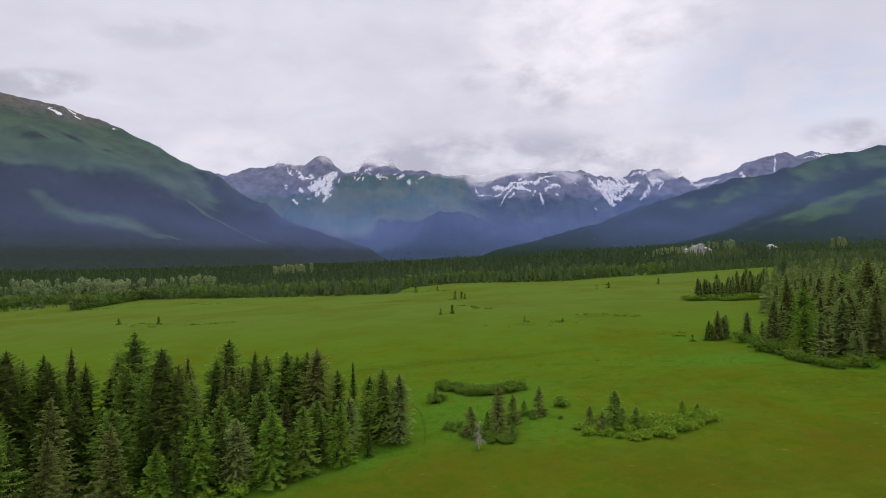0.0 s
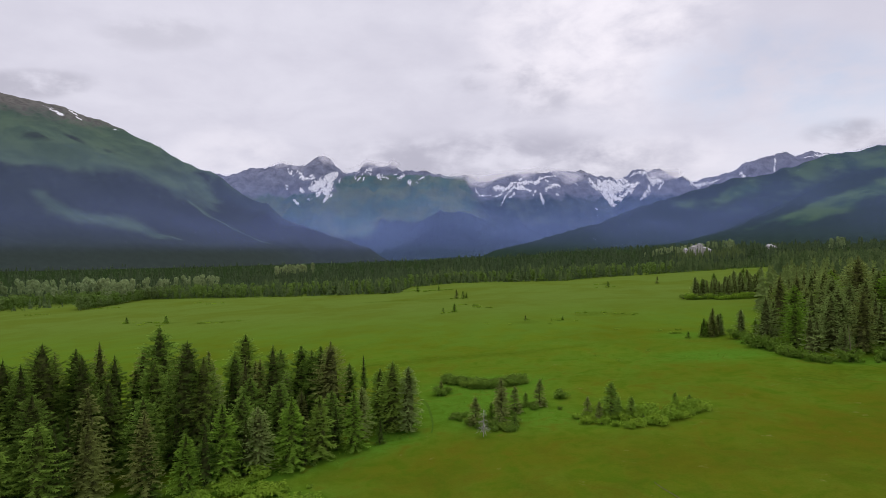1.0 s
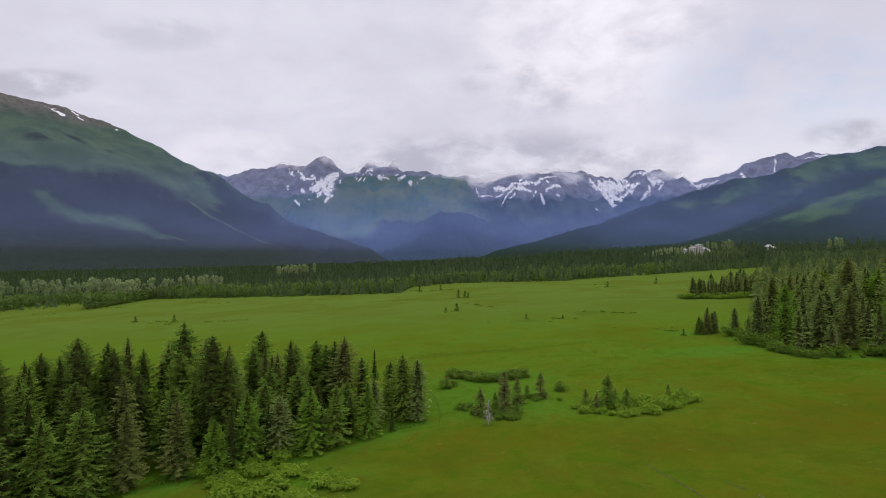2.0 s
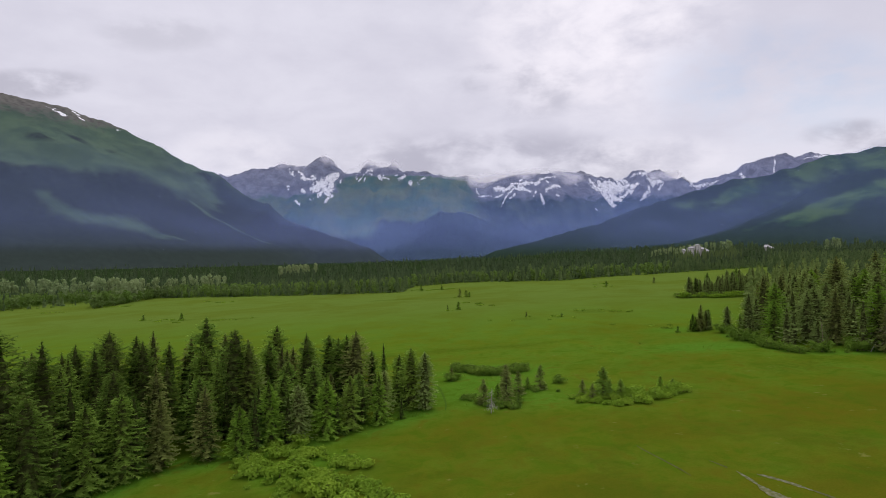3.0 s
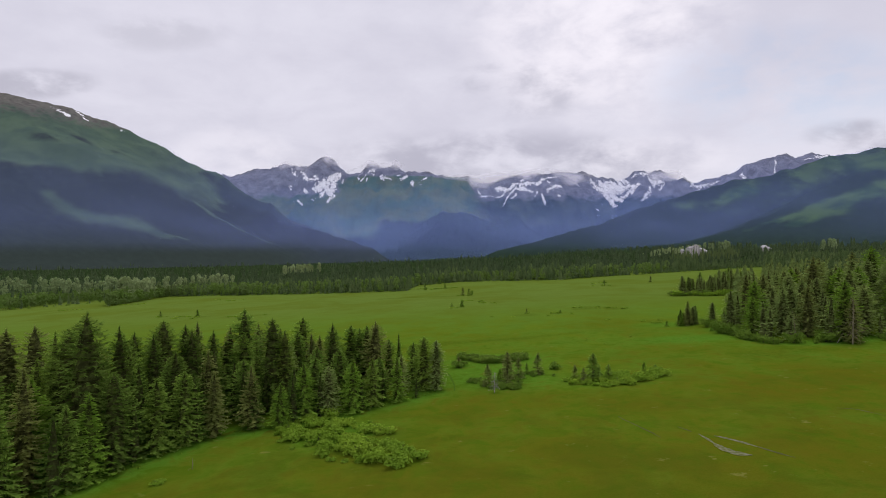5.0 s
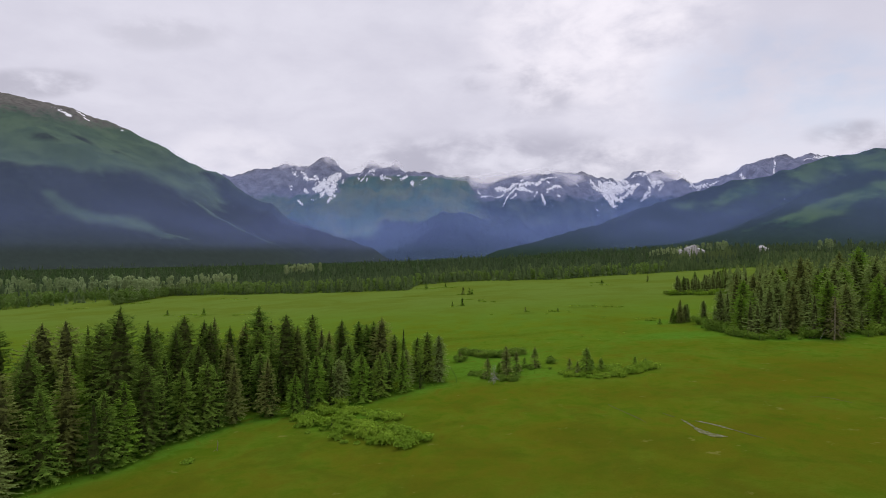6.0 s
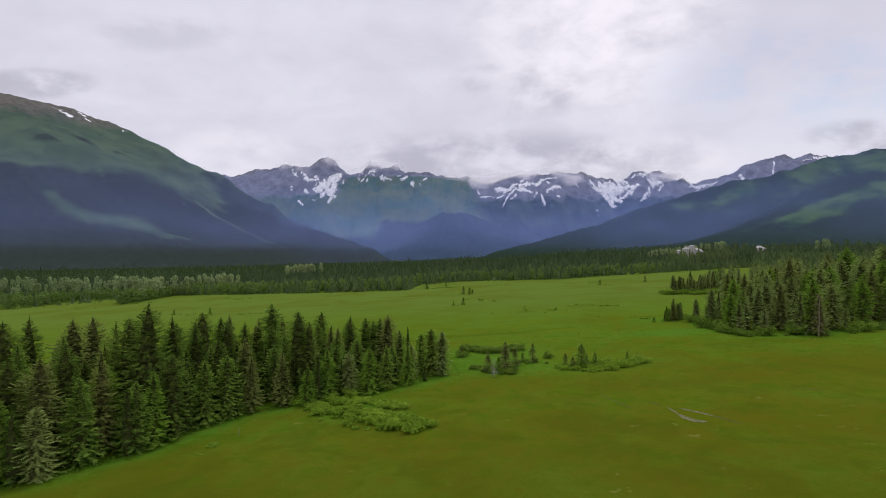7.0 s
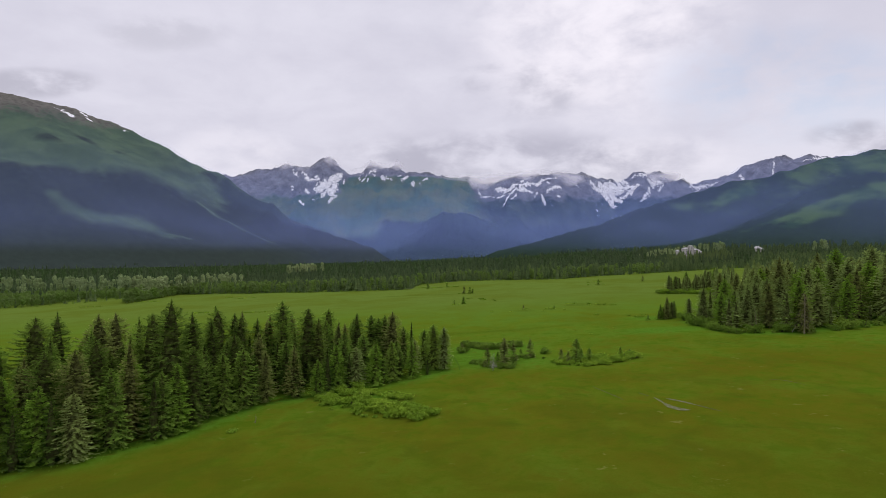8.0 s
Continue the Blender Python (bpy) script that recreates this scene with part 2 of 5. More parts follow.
def mountain_material(name, forest, shrub, grass, rock, grain=0.045, soft=0.16, relief=0.28):
    """Forest, shrub, alpine grass, rock and snow by the cover that the slope carries."""
    m, add, link, out = material(name)
    p = position(add)
    def cover(key):
        a = add("ShaderNodeAttribute", attribute_name=key)
        return a.outputs["Fac"]
    n = noise_node(add, link, p, 0.006, 8.0, 0.62)
    fine = noise_node(add, link, p, grain, 7.0, 0.66)
    jitter = maths(add, link, "SUBTRACT", maths(add, link, "ADD", maths(add, link, "MULTIPLY", n, 0.5), maths(add, link, "MULTIPLY", fine, 0.5)), 0.5)
    def mask(key, spread, sharp):
        return step(add, link, maths(add, link, "ADD", cover(key), maths(add, link, "MULTIPLY", jitter, spread)), 0.5 - sharp, 0.5 + sharp)
    c = blend(add, link, step(add, link, fine, 0.36, 0.66), forest, tuple(1.18 * v for v in forest))
    green = blend(add, link, step(add, link, n, 0.38, 0.62), shrub, grass)
    green = blend(add, link, maths(add, link, "MULTIPLY", step(add, link, fine, 0.52, 0.70), 0.3), green, forest)
    c = blend(add, link, mask("alpine", 0.9, soft), c, green)
    stone = blend(add, link, step(add, link, fine, 0.35, 0.7), rock, tuple(0.55 * v for v in rock))
    c = blend(add, link, mask("rock", 1.4, 0.15), c, stone)
    streak = noise_node(add, link, stretch(add, link, p, 0.060, 0.022, 0.034), 1.0, 8.0, 0.72, 0.5)
    cold = maths(add, link, "ADD", cover("snow"), maths(add, link, "MULTIPLY", maths(add, link, "SUBTRACT", streak, 0.5), 3.0))
    cold = maths(add, link, "MULTIPLY", cold, step(add, link, cover("snow"), 0.10, 0.32))
    c = blend(add, link, step(add, link, cold, 0.42, 0.60), c, (0.95, 0.95, 0.96))
    principled(add, link, out, c, 0.95, fine, 0.6, relief / grain, specular=0.0)
    return m


def vapour_material(name, colour, density, scale, lo, hi, detail=3.0, rough=0.45):
    """A see-through sheet standing in for a veil of droplets: shaded as if facing up to the whole sky, broken up by
    noise, fading with height.
    """
    m, add, link, out = material(name)
    p = position(add)
    n = noise_node(add, link, stretch(add, link, p, scale, scale, scale * 1.6), 1.0, detail, rough, 0.0)
    edge = add("ShaderNodeAttribute", attribute_name="thickness").outputs["Fac"]
    a = maths(add, link, "MULTIPLY", maths(add, link, "MULTIPLY", step(add, link, n, lo, hi), edge), density)
    up, down = add("ShaderNodeCombineXYZ", X=0.0, Y=0.0, Z=1.0), add("ShaderNodeCombineXYZ", X=0.0, Y=0.0, Z=-1.0)
    d, t = add("ShaderNodeBsdfDiffuse", Color=(*colour, 1)), add("ShaderNodeBsdfTranslucent", Color=(*colour, 1))
    link(up.outputs[0], d.inputs["Normal"])
    link(down.outputs[0], t.inputs["Normal"])
    both = add("ShaderNodeAddShader")
    link(d.outputs[0], both.inputs[0])
    link(t.outputs[0], both.inputs[1])
    mix = add("ShaderNodeMixShader")
    link(a, mix.inputs[0])
    link(add("ShaderNodeBsdfTransparent").outputs[0], mix.inputs[1])
    link(both.outputs[0], mix.inputs[2])
    link(mix.outputs[0], out.inputs["Surface"])
    return m


def water_material():
    m, add, link, out = material("bog_water")
    n = noise_node(add, link, position(add), 1.5, 4.0, 0.6)
    # No specular: the pale sky reflection is painted as base colour.
    c = blend(add, link, step(add, link, n, 0.4, 0.7), (0.130, 0.140, 0.050), (0.240, 0.236, 0.150))
    principled(add, link, out, c, 0.7, n, 0.3, 0.02, specular=0.0)
    return m


MEADOW = meadow_material()
NEEDLES = {
    "dark": needle_material("needles_dark", (0.150, 0.262, 0.040), (0.282, 0.432, 0.068)),
    "fresh": needle_material("needles_fresh", (0.172, 0.318, 0.034), (0.292, 0.475, 0.056)),
    "dull": needle_material("needles_dull", (0.155, 0.200, 0.050), (0.245, 0.290, 0.080), 0.40),
    "pale": needle_material("needles_pale", (0.235, 0.325, 0.090), (0.380, 0.495, 0.140), 0.2),
    "rusty": needle_material("needles_rusty", (0.205, 0.255, 0.062), (0.315, 0.372, 0.098), 0.28),
    # Darkened needle copy: shade of the left stand is put into its colour.
    "hemlock": needle_material("needles_hemlock_shade", (0.102, 0.182, 0.029), (0.212, 0.326, 0.052), 0.22),
    "under": needle_material("needles_young_spruce", (0.072, 0.135, 0.022), (0.155, 0.250, 0.040)),
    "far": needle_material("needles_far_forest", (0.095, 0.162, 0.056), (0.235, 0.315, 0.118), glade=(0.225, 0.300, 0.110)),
    # Darker, bluer copy of the far needles, with distance haze in its colour.
    "deep": needle_material("needles_deep_hazed", (0.086, 0.138, 0.062), (0.190, 0.262, 0.114), glade=(0.165, 0.230, 0.100)),
}
BARK = rough_material("spruce_bark", (0.085, 0.062, 0.045), (0.15, 0.12, 0.09), 1.2)
BLEACHED_WOOD = rough_material("bleached_twigs", (0.36, 0.345, 0.27), (0.48, 0.46, 0.37), 1.5)
DEAD_WOOD = rough_material("bleached_dead_wood", (0.24, 0.210, 0.120), (0.35, 0.315, 0.190), 1.5)
ALDER = needle_material("alder_leaves", (0.225, 0.365, 0.032), (0.345, 0.520, 0.060))
WILLOW = needle_material("willow_leaves", (0.165, 0.280, 0.036), (0.260, 0.395, 0.062))
WILLOW_WOOD = needle_material("willow_wood_leaves", (0.170, 0.285, 0.055), (0.285, 0.420, 0.095), glade=(0.255, 0.345, 0.115))
POPLAR = needle_material("cottonwood_leaves", (0.280, 0.380, 0.155), (0.500, 0.600, 0.315))
WATER = water_material()
MUD = rough_material("peaty_mud", (0.095, 0.105, 0.030), (0.150, 0.150, 0.062), 0.8)
LEFT_SLOPE = mountain_material("left_mountain_cover", (0.040, 0.054, 0.047), (0.076, 0.118, 0.080), (0.099, 0.148, 0.090), (0.180, 0.172, 0.150), 0.03, 0.33, 0.08)
RIGHT_SLOPE = mountain_material("right_hill_cover", (0.027, 0.047, 0.032), (0.036, 0.078, 0.038), (0.084, 0.146, 0.052), (0.15, 0.14, 0.12), 0.04, 0.25, 0.07)
# Bluish rock and forest tones: part of the distance haze is painted in.
FAR_SLOPE = mountain_material("far_range_hazed_cover", (0.030, 0.050, 0.060), (0.074, 0.155, 0.120), (0.135, 0.185, 0.110), (0.245, 0.258, 0.318), 0.014, 0.30, 0.6)
# Haze sheets: the blue of distant air is put into their colour.
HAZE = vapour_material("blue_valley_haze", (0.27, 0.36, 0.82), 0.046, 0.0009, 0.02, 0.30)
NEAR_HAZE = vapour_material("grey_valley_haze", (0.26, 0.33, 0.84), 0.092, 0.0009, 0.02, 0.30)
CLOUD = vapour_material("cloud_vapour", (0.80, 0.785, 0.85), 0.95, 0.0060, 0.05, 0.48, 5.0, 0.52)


# ---------------------------------------------------------------- terrain
def lattice(ix, iy, seed):
    n = (ix * 374761393 + iy * 668265263 + seed * 974634777) & 0x7FFFFFFF
    n = ((n ^ (n >> 13)) * 1274126177) & 0x7FFFFFFF
    return ((n ^ (n >> 16)) & 0xFFFF) / 65535.0


def value_noise(x, y, seed):
    x, y = np.asarray(x, float), np.asarray(y, float)
    ix, iy = np.floor(x).astype(np.int64), np.floor(y).astype(np.int64)
    fx, fy = x - ix, y - iy
    fx, fy = fx * fx * (3 - 2 * fx), fy * fy * (3 - 2 * fy)
    a, b = lattice(ix, iy, seed), lattice(ix + 1, iy, seed)
    c, d = lattice(ix, iy + 1, seed), lattice(ix + 1, iy + 1, seed)
    return (a + (b - a) * fx) * (1 - fy) + (c + (d - c) * fx) * fy


def fractal(x, y, seed, octaves=5, ridged=False):
    """Fractal noise about 0, within about -1 to 1."""
    total, amp, norm = 0.0, 1.0, 0.0
    for k in range(octaves):
        v = 2 * value_noise(x * 2 ** k + 17.3 * k, y * 2 ** k - 9.1 * k, seed + k) - 1
        total, norm, amp = total + amp * ((1 - 2 * np.abs(v)) if ridged else v), norm + amp, amp * 0.5
    return total / norm


def smooth(v, lo, hi):
    u = np.clip((np.asarray(v, float) - lo) / (hi - lo), 0, 1)
    return u * u * (3 - 2 * u)


def ground_height(x, y):
    """The valley floor: the meadow falls gently to the left and away, and rises to a fan below the right-hand hills."""
    x, y = np.asarray(x, float), np.asarray(y, float)
    z = 0.054 * 520 * np.tanh(x / 520) - 0.0087 * 900 * np.tanh(np.maximum(y, -300) / 900)
    z = z + 26 * smooth(x, 260, 760) * smooth(y, 820, 1250)
    near = smooth(np.hypot(x, y), 380, 140)
    z = z + near * (0.35 * fractal(x / 38, y / 38, 5, 3) + 0.10 * fractal(x / 7, y / 7, 9, 2))
    return z


def axis(*spans):
    """Grid lines from spans of (start, end, step)."""
    return np.concatenate([np.arange(a, b, s) for a, b, s in spans] + [[spans[-1][1]]])


def sheet(name, xs, ys, height, mat, masks=None):
    """A height field over the grid lines xs, ys, as one smooth mesh; masks are point attributes."""
    gx, gy = np.meshgrid(xs, ys)
    gz = height(gx, gy)
    nx, ny = len(xs), len(ys)
    co = np.stack([gx, gy, gz], -1).reshape(-1, 3)
    i = np.arange(nx * ny).reshape(ny, nx)
    quads = np.stack([i[:-1, :-1], i[:-1, 1:], i[1:, 1:], i[1:, :-1]], -1).reshape(-1, 4)
    return mesh_object(name, co, quads, mat, {k: f(gx, gy, gz).ravel() for k, f in (masks or {}).items()}, True)


def mesh_object(name, co, faces, mat, masks=None, shade=False):
    """A mesh from arrays: points, and faces of equal size."""
    co, faces = np.asarray(co, np.float32), np.asarray(faces, np.int32)
    me = bpy.data.meshes.new(name)
    n, k = faces.shape
    me.vertices.add(len(co))
    me.vertices.foreach_set("co", co.ravel())
    me.loops.add(n * k)
    me.loops.foreach_set("vertex_index", faces.ravel())
    me.polygons.add(n)
    me.polygons.foreach_set("loop_start", np.arange(0, n * k, k, dtype=np.int32))
    me.polygons.foreach_set("loop_total", np.full(n, k, np.int32))
    for key, values in (masks or {}).items():
        me.attributes.new(key, "FLOAT", "POINT").data.foreach_set("value", np.asarray(values, np.float32))
    me.update(calc_edges=True)
    me.polygons.foreach_set("use_smooth", np.full(n, shade))
    me.materials.append(mat)
    return new(name, me)


# the edges of the two stands of trees, from the near end to the far end
LEFT_STAND = [(-95, 36), (-79, 44), (-74, 52), (-67, 61), (-61, 72), (-56, 88), (-42, 93), (-28, 101), (-15, 108), (-5, 118), (-6, 126), (-15, 138),
              (-45, 146), (-80, 124), (-112, 92), (-122, 60), (-118, 36)]
RIGHT_STAND = [(119, 212), (120, 192), (120, 174), (128, 168), (138, 167), (151, 169), (166, 174), (188, 180), (250, 190), (300, 240), (280, 290), (200, 275), (150, 245)]


def lush_cover(gx, gy, gz):
    """1 where tall fresh grass grows along the stands and thickets, 0 in the open bog."""
    best = lump(gx, gy, [(12, 140, 22, 26, 0.8), (20, 168, 24, 12, 0.6), (-24, 84, 16, 14, 0.7), (45, 124, 20, 12, 0.4), (95, 190, 30, 14, 0.75), (105, 235, 20, 16, 0.6)])
    for poly in (LEFT_STAND, RIGHT_STAND):
        for (x0, y0), (x1, y1) in zip(poly, poly[1:]):
            u = np.clip(((gx - x0) * (x1 - x0) + (gy - y0) * (y1 - y0)) / ((x1 - x0) ** 2 + (y1 - y0) ** 2), 0, 1)
            best = np.maximum(best, np.exp(-np.hypot(gx - x0 - u * (x1 - x0), gy - y0 - u * (y1 - y0)) / 7.0))
    return best


def lump(gx, gy, spots):
    """Soft elliptic spots of (x, y, radius x, radius y, weight) summed."""
    return sum(w * np.exp(-((gx - x) / rx) ** 2 - ((gy - y) / ry) ** 2) for x, y, rx, ry, w in spots)


def strips(gx, gy, lines):
    """1 inside strips of (x0, y0, x1, y1, half width), falling off at their edges."""
    best = np.zeros_like(gx)
    for x0, y0, x1, y1, w in lines:
        u = np.clip(((gx - x0) * (x1 - x0) + (gy - y0) * (y1 - y0)) / max(1.0, (x1 - x0) ** 2 + (y1 - y0) ** 2), 0, 1)
        best = np.maximum(best, smooth(np.hypot(gx - x0 - u * (x1 - x0), gy - y0 - u * (y1 - y0)), 2.3 * w, 0.15 * w))
    return best


def drifts(gx, gy, lines):
    """1 along the middle of snow drifts of (x0, y0, x1, y1, half width), thinning out far to their sides."""
    best = np.zeros_like(gx)
    for x0, y0, x1, y1, w in lines:
        u = np.clip(((gx - x0) * (x1 - x0) + (gy - y0) * (y1 - y0)) / max(1.0, (x1 - x0) ** 2 + (y1 - y0) ** 2), 0, 1)
        d = np.hypot(gx - x0 - u * (x1 - x0), gy - y0 - u * (y1 - y0))
        best = np.maximum(best, (0.60 + 0.26 * min(1.0, w / 14)) * np.exp(-(d / (1.35 * w + 4)) ** 1.4))
    return best


def dry_cover(gx, gy, gz):
    """1 on the drier, browner parts of the bog."""
    return lump(gx, gy, [(100, 112, 38, 22, 0.9), (45, 62, 48, 16, 0.7), (-22, 48, 36, 12, 0.5), (10, 104, 24, 8, 0.5), (130, 70, 50, 30, 0.6), (70, 165, 40, 8, 0.35), (74, 138, 15, 10, 0.6), (62, 100, 36, 14, 0.5), (66, 60, 18, 16, 0.4), (28, 24, 22, 14, 0.7), (78, 98, 16, 10, 0.6), (4, 52, 10, 8, 0.4)])


def sedge_cover(gx, gy, gz):
    """1 along the rows of taller, darker sedge that cross the meadow."""
    return strips(gx, gy, [(-22, 204, 2, 213, 4), (2, 213, 32, 215, 3), (32, 215, 60, 224, 1.6), (86, 333, 108, 322, 3), (40, 306, 58, 314, 2), (-215, 428, -190, 420, 3), (-170, 412, -140, 408, 2.5),
                           (104, 150, 118, 158, 7), (84, 330, 92, 338, 3), (-60, 520, 10, 512, 4)])


ground = sheet("ground", axis((-6000, -1200, 300), (-1200, -200, 25), (-200, 280, 3.0), (280, 1200, 25), (1200, 6000, 300)),
               axis((-3000, -150, 150), (-150, 260, 3.0), (260, 900, 10), (900, 2000, 50), (2000, 4880, 240)), ground_height, MEADOW, {"lush": lush_cover, "dry": dry_cover, "sedge": sedge_cover})
tagged(ground, "gently sloping bog meadow of green and olive-brown sedge", "meadow", kind="structure")


def ridge_height(gx, gy, ridges):
    """Height of a mountain from its ridges: polylines of (x, y, crest height), each with a foot width per metre of height and a profile."""
    best = np.zeros_like(gx)
    for line, width, power in ridges:
        for (x0, y0, z0), (x1, y1, z1) in zip(line, line[1:]):
            dx, dy = x1 - x0, y1 - y0
            u = np.clip(((gx - x0) * dx + (gy - y0) * dy) / (dx * dx + dy * dy), 0, 1)
            d = np.hypot(gx - x0 - u * dx, gy - y0 - u * dy)
            crest = z0 + u * (z1 - z0)
            best = np.maximum(best, crest * np.clip(1 - d / (width * crest + 60), 0, 1) ** power)
    return best


def mountain(name, xs, ys, ridges, rough, gully, crag, seed, mat, masks):
    """A mountain range as a height field with gullies, its foot sunk into the valley floor."""
    top = max(z for line, *_ in ridges for *_, z in line)
    def height(gx, gy):
        warp = 60 * fractal(gx / 420, gy / 420, seed + 40, 3)
        base = ridge_height(gx + warp * 0.12, gy, ridges)
        u = np.clip(base / top, 0, 1)
        slope = np.clip(4 * u * (1 - u), 0, 1)
        z = base + slope * (gully * fractal(gx / 330, gy / 620, seed, 4, True) + rough * fractal(gx / 150, gy / 150, seed + 7, 3))
        z = z + crag * smooth(u, 0.45, 0.9) * fractal(gx / 85, gy / 85, seed + 9, 4, True)
        return np.where(base > 0.5, z, base) + (ground_height(gx, gy) - 12) * smooth(base, 70, 0)
    SLOPES.append((height, xs[0], xs[-1], ys[0], ys[-1]))
    return sheet(name, xs, ys, height, mat, masks)


SLOPES = []
LEFT_RIDGE = [(-6000, 2300, 900), (-4300, 3000, 1020), (-3300, 3420, 1090), (-2784, 3660, 1032), (-2481, 3865, 990), (-2192, 4014, 866),
              (-1895, 4044, 708), (-1531, 4014, 522), (-1077, 3914, 272), (-680, 3814, 138), (-470, 3764, 66)]
GREEN_TRACKS = [(-1900, 2765, -1840, 2760, 30), (-1970, 2860, -1902, 2805, 34), (-1902, 2805, -1718, 2806, 50), (-1840, 2780, -1620, 2890, 80), (-1620, 2880, -1480, 2880, 62), (-1480, 2860, -1370, 2850, 34), (-1385, 2875, -1282, 2913, 13),
                (-2326, 3053, -2174, 3273, 60), (-2174, 3273, -2040, 3420, 70), (-2040, 3420, -1926, 3532, 60), (-1470, 3434, -1343, 3343, 11), (-1343, 3343, -1189, 3366, 9), (-1189, 3366, -1017, 3448, 12)]
DARK_WOODS = [(-1640, 3960, -1518, 3926, 30), (-1518, 3926, -1327, 3866, 65), (-1327, 3866, -1115, 3783, 75), (-1115, 3783, -850, 3760, 70), (-1350, 3720, -1150, 3650, 60),
              (-2380, 2800, -2060, 2560, 130), (-2220, 2900, -1960, 2700, 100), (-2120, 3070, -1985, 3080, 70), (-1985, 3080, -1810, 2985, 80), (-1800, 3265, -1690, 3350, 60), (-1690, 3320, -1480, 3260, 100),
              (-1480, 3240, -1260, 3110, 80), (-1300, 3480, -1080, 3560, 45), (-2250, 3560, -2180, 3540, 22), (-2330, 3330, -2250, 3360, 30), (-2020, 3560, -1940, 3600, 24)]
left_mountain = mountain(
    "left_mountain", np.arange(-5600, -240, 22.0), np.arange(1200, 4890, 24.0), [(LEFT_RIDGE, 1.75, 1.25)], 3, 60, 2, 3, LEFT_SLOPE,
    {"alpine": lambda x, y, z: 0.88 * smooth(z - (430 - 0.10 * (x + 2334)), -280, 260) - 0.22 * smooth(fractal(x / 210, y / 300, 23, 4), 0.10, 0.4)
        - 0.62 * strips(x, y, DARK_WOODS) + 0.62 * strips(x, y, GREEN_TRACKS) + 0.20 * smooth(fractal((x + 0.7 * y) / 300, (y - 0.7 * x) / 1300, 21, 4), 0.0, 0.4) * smooth(z, 140, 300),
     "rock": lambda x, y, z: smooth(z, 660, 1040) * 0.80,
     "snow": lambda x, y, z: strips(x, y, [(-2551, 3778, -2527, 3775, 7), (-2505, 3781, -2424, 3764, 9), (-2429, 3864, -2364, 3844, 8), (-2192, 3966, -2179, 3971, 7)])})
tagged(left_mountain, "forested mountainside rising to green alpine slopes", "mountain", kind="structure")

HILL_BACK = [(276, 2964, 50), (478, 2964, 96), (791, 3064, 178), (1046, 3114, 277), (1277, 3164, 327), (1578, 3214, 428), (1793, 3264, 459), (2141, 3314, 552), (2323, 3344, 589),
             (2558, 3364, 635), (3400, 3400, 780), (5200, 3300, 900)]
HILL_FRONT = [(760, 2380, 45), (978, 2414, 75), (1214, 2464, 134), (1385, 2514, 192), (1587, 2564, 275), (1821, 2614, 366), (2016, 2644, 390), (2373, 2664, 440), (3400, 2650, 560), (4800, 2500, 640)]
CLEARINGS = [(1271, 2430, 1368, 2418, 22), (1368, 2418, 1471, 2419, 38), (1471, 2419, 1577, 2451, 46), (1577, 2451, 1657, 2440, 48), (1657, 2440, 1771, 2453, 46), (1771, 2453, 1910, 2490, 44), (1910, 2490, 2200, 2540, 40),
             (1423, 2350, 1556, 2370, 44), (1556, 2370, 1693, 2380, 56), (1693, 2380, 1900, 2400, 60), (1900, 2400, 2200, 2420, 60), (1480, 3080, 1640, 3096, 30)]
SHRUB_BELTS = [(1251, 3071, 1377, 3063, 40), (1377, 3063, 1511, 3025, 60), (1506, 2931, 1561, 3083, 75), (1620, 2990, 1821, 3060, 70), (1561, 3083, 1741, 3174, 70), (1821, 3081, 1741, 3120, 60), (1821, 3081, 2014, 3180, 80), (2014, 3180, 2244, 3187, 90), (1970, 3240, 2200, 3260, 50), (2244, 3187, 2700, 3250, 90)]
right_hill = mountain(
    "right_hill", np.arange(150, 4700, 18.0), np.arange(1500, 4300, 20.0), [(HILL_BACK, 1.5, 1.15), (HILL_FRONT, 2.2, 1.15)], 16, 26, 8, 61, RIGHT_SLOPE,
    {"alpine": lambda x, y, z: 0.28 * smooth(z, 330, 600) * smooth(y, 2850, 3000) + 0.16 * smooth(fractal(x / 260, y / 200, 29, 3), 0.0, 0.4) * smooth(y, 2850, 3000) 
        + 0.66 * strips(x, y, CLEARINGS) * (1 - 0.5 * smooth(fractal(x / 150, y / 80, 37, 4), 0.04, 0.28)) + 0.40 * strips(x, y, SHRUB_BELTS) * (1 - 0.4 * smooth(fractal(x / 170, y / 120, 41, 4), 0.0, 0.25)),
     "rock": lambda x, y, z: 0.4 * smooth(z, 640, 800), "snow": lambda x, y, z: 0.0 * z})
tagged(right_hill, "forested hills with bright green clearings", "hill", kind="structure")

FAR_CREST = [(-2600, 600), (-1787, 620), (-1624, 699), (-1461, 690), (-1331, 741), (-1182, 704), (-1080, 713), (-1033, 783), (-973, 801), (-903, 750), (-842, 657), (-717, 699),
             (-624, 755), (-540, 731), (-437, 727), (-405, 764), (-321, 699), (-205, 676), (51, 615), (121, 629), (307, 629), (540, 657), (842, 690), (1191, 638), (1471, 629), (1610, 704),
             (1703, 657), (1959, 666), (2052, 606), (2206, 606), (2355, 676), (2494, 722), (2634, 783), (2844, 862), (2913, 829), (3053, 848), (3169, 820), (3600, 850), (5200, 900)]
FAR_MAIN = [(x, 4845, z) for x, z in FAR_CREST]
SPUR_GREEN = [(-500, 4800, 700), (-200, 4720, 640), (60, 4640, 560), (260, 4520, 420), (400, 4400, 260)]
SPUR_DARK = [(560, 4330, 240), (300, 4290, 285), (0, 4260, 295), (-140, 4230, 215), (-330, 4180, 110), (-480, 4150, 60)]
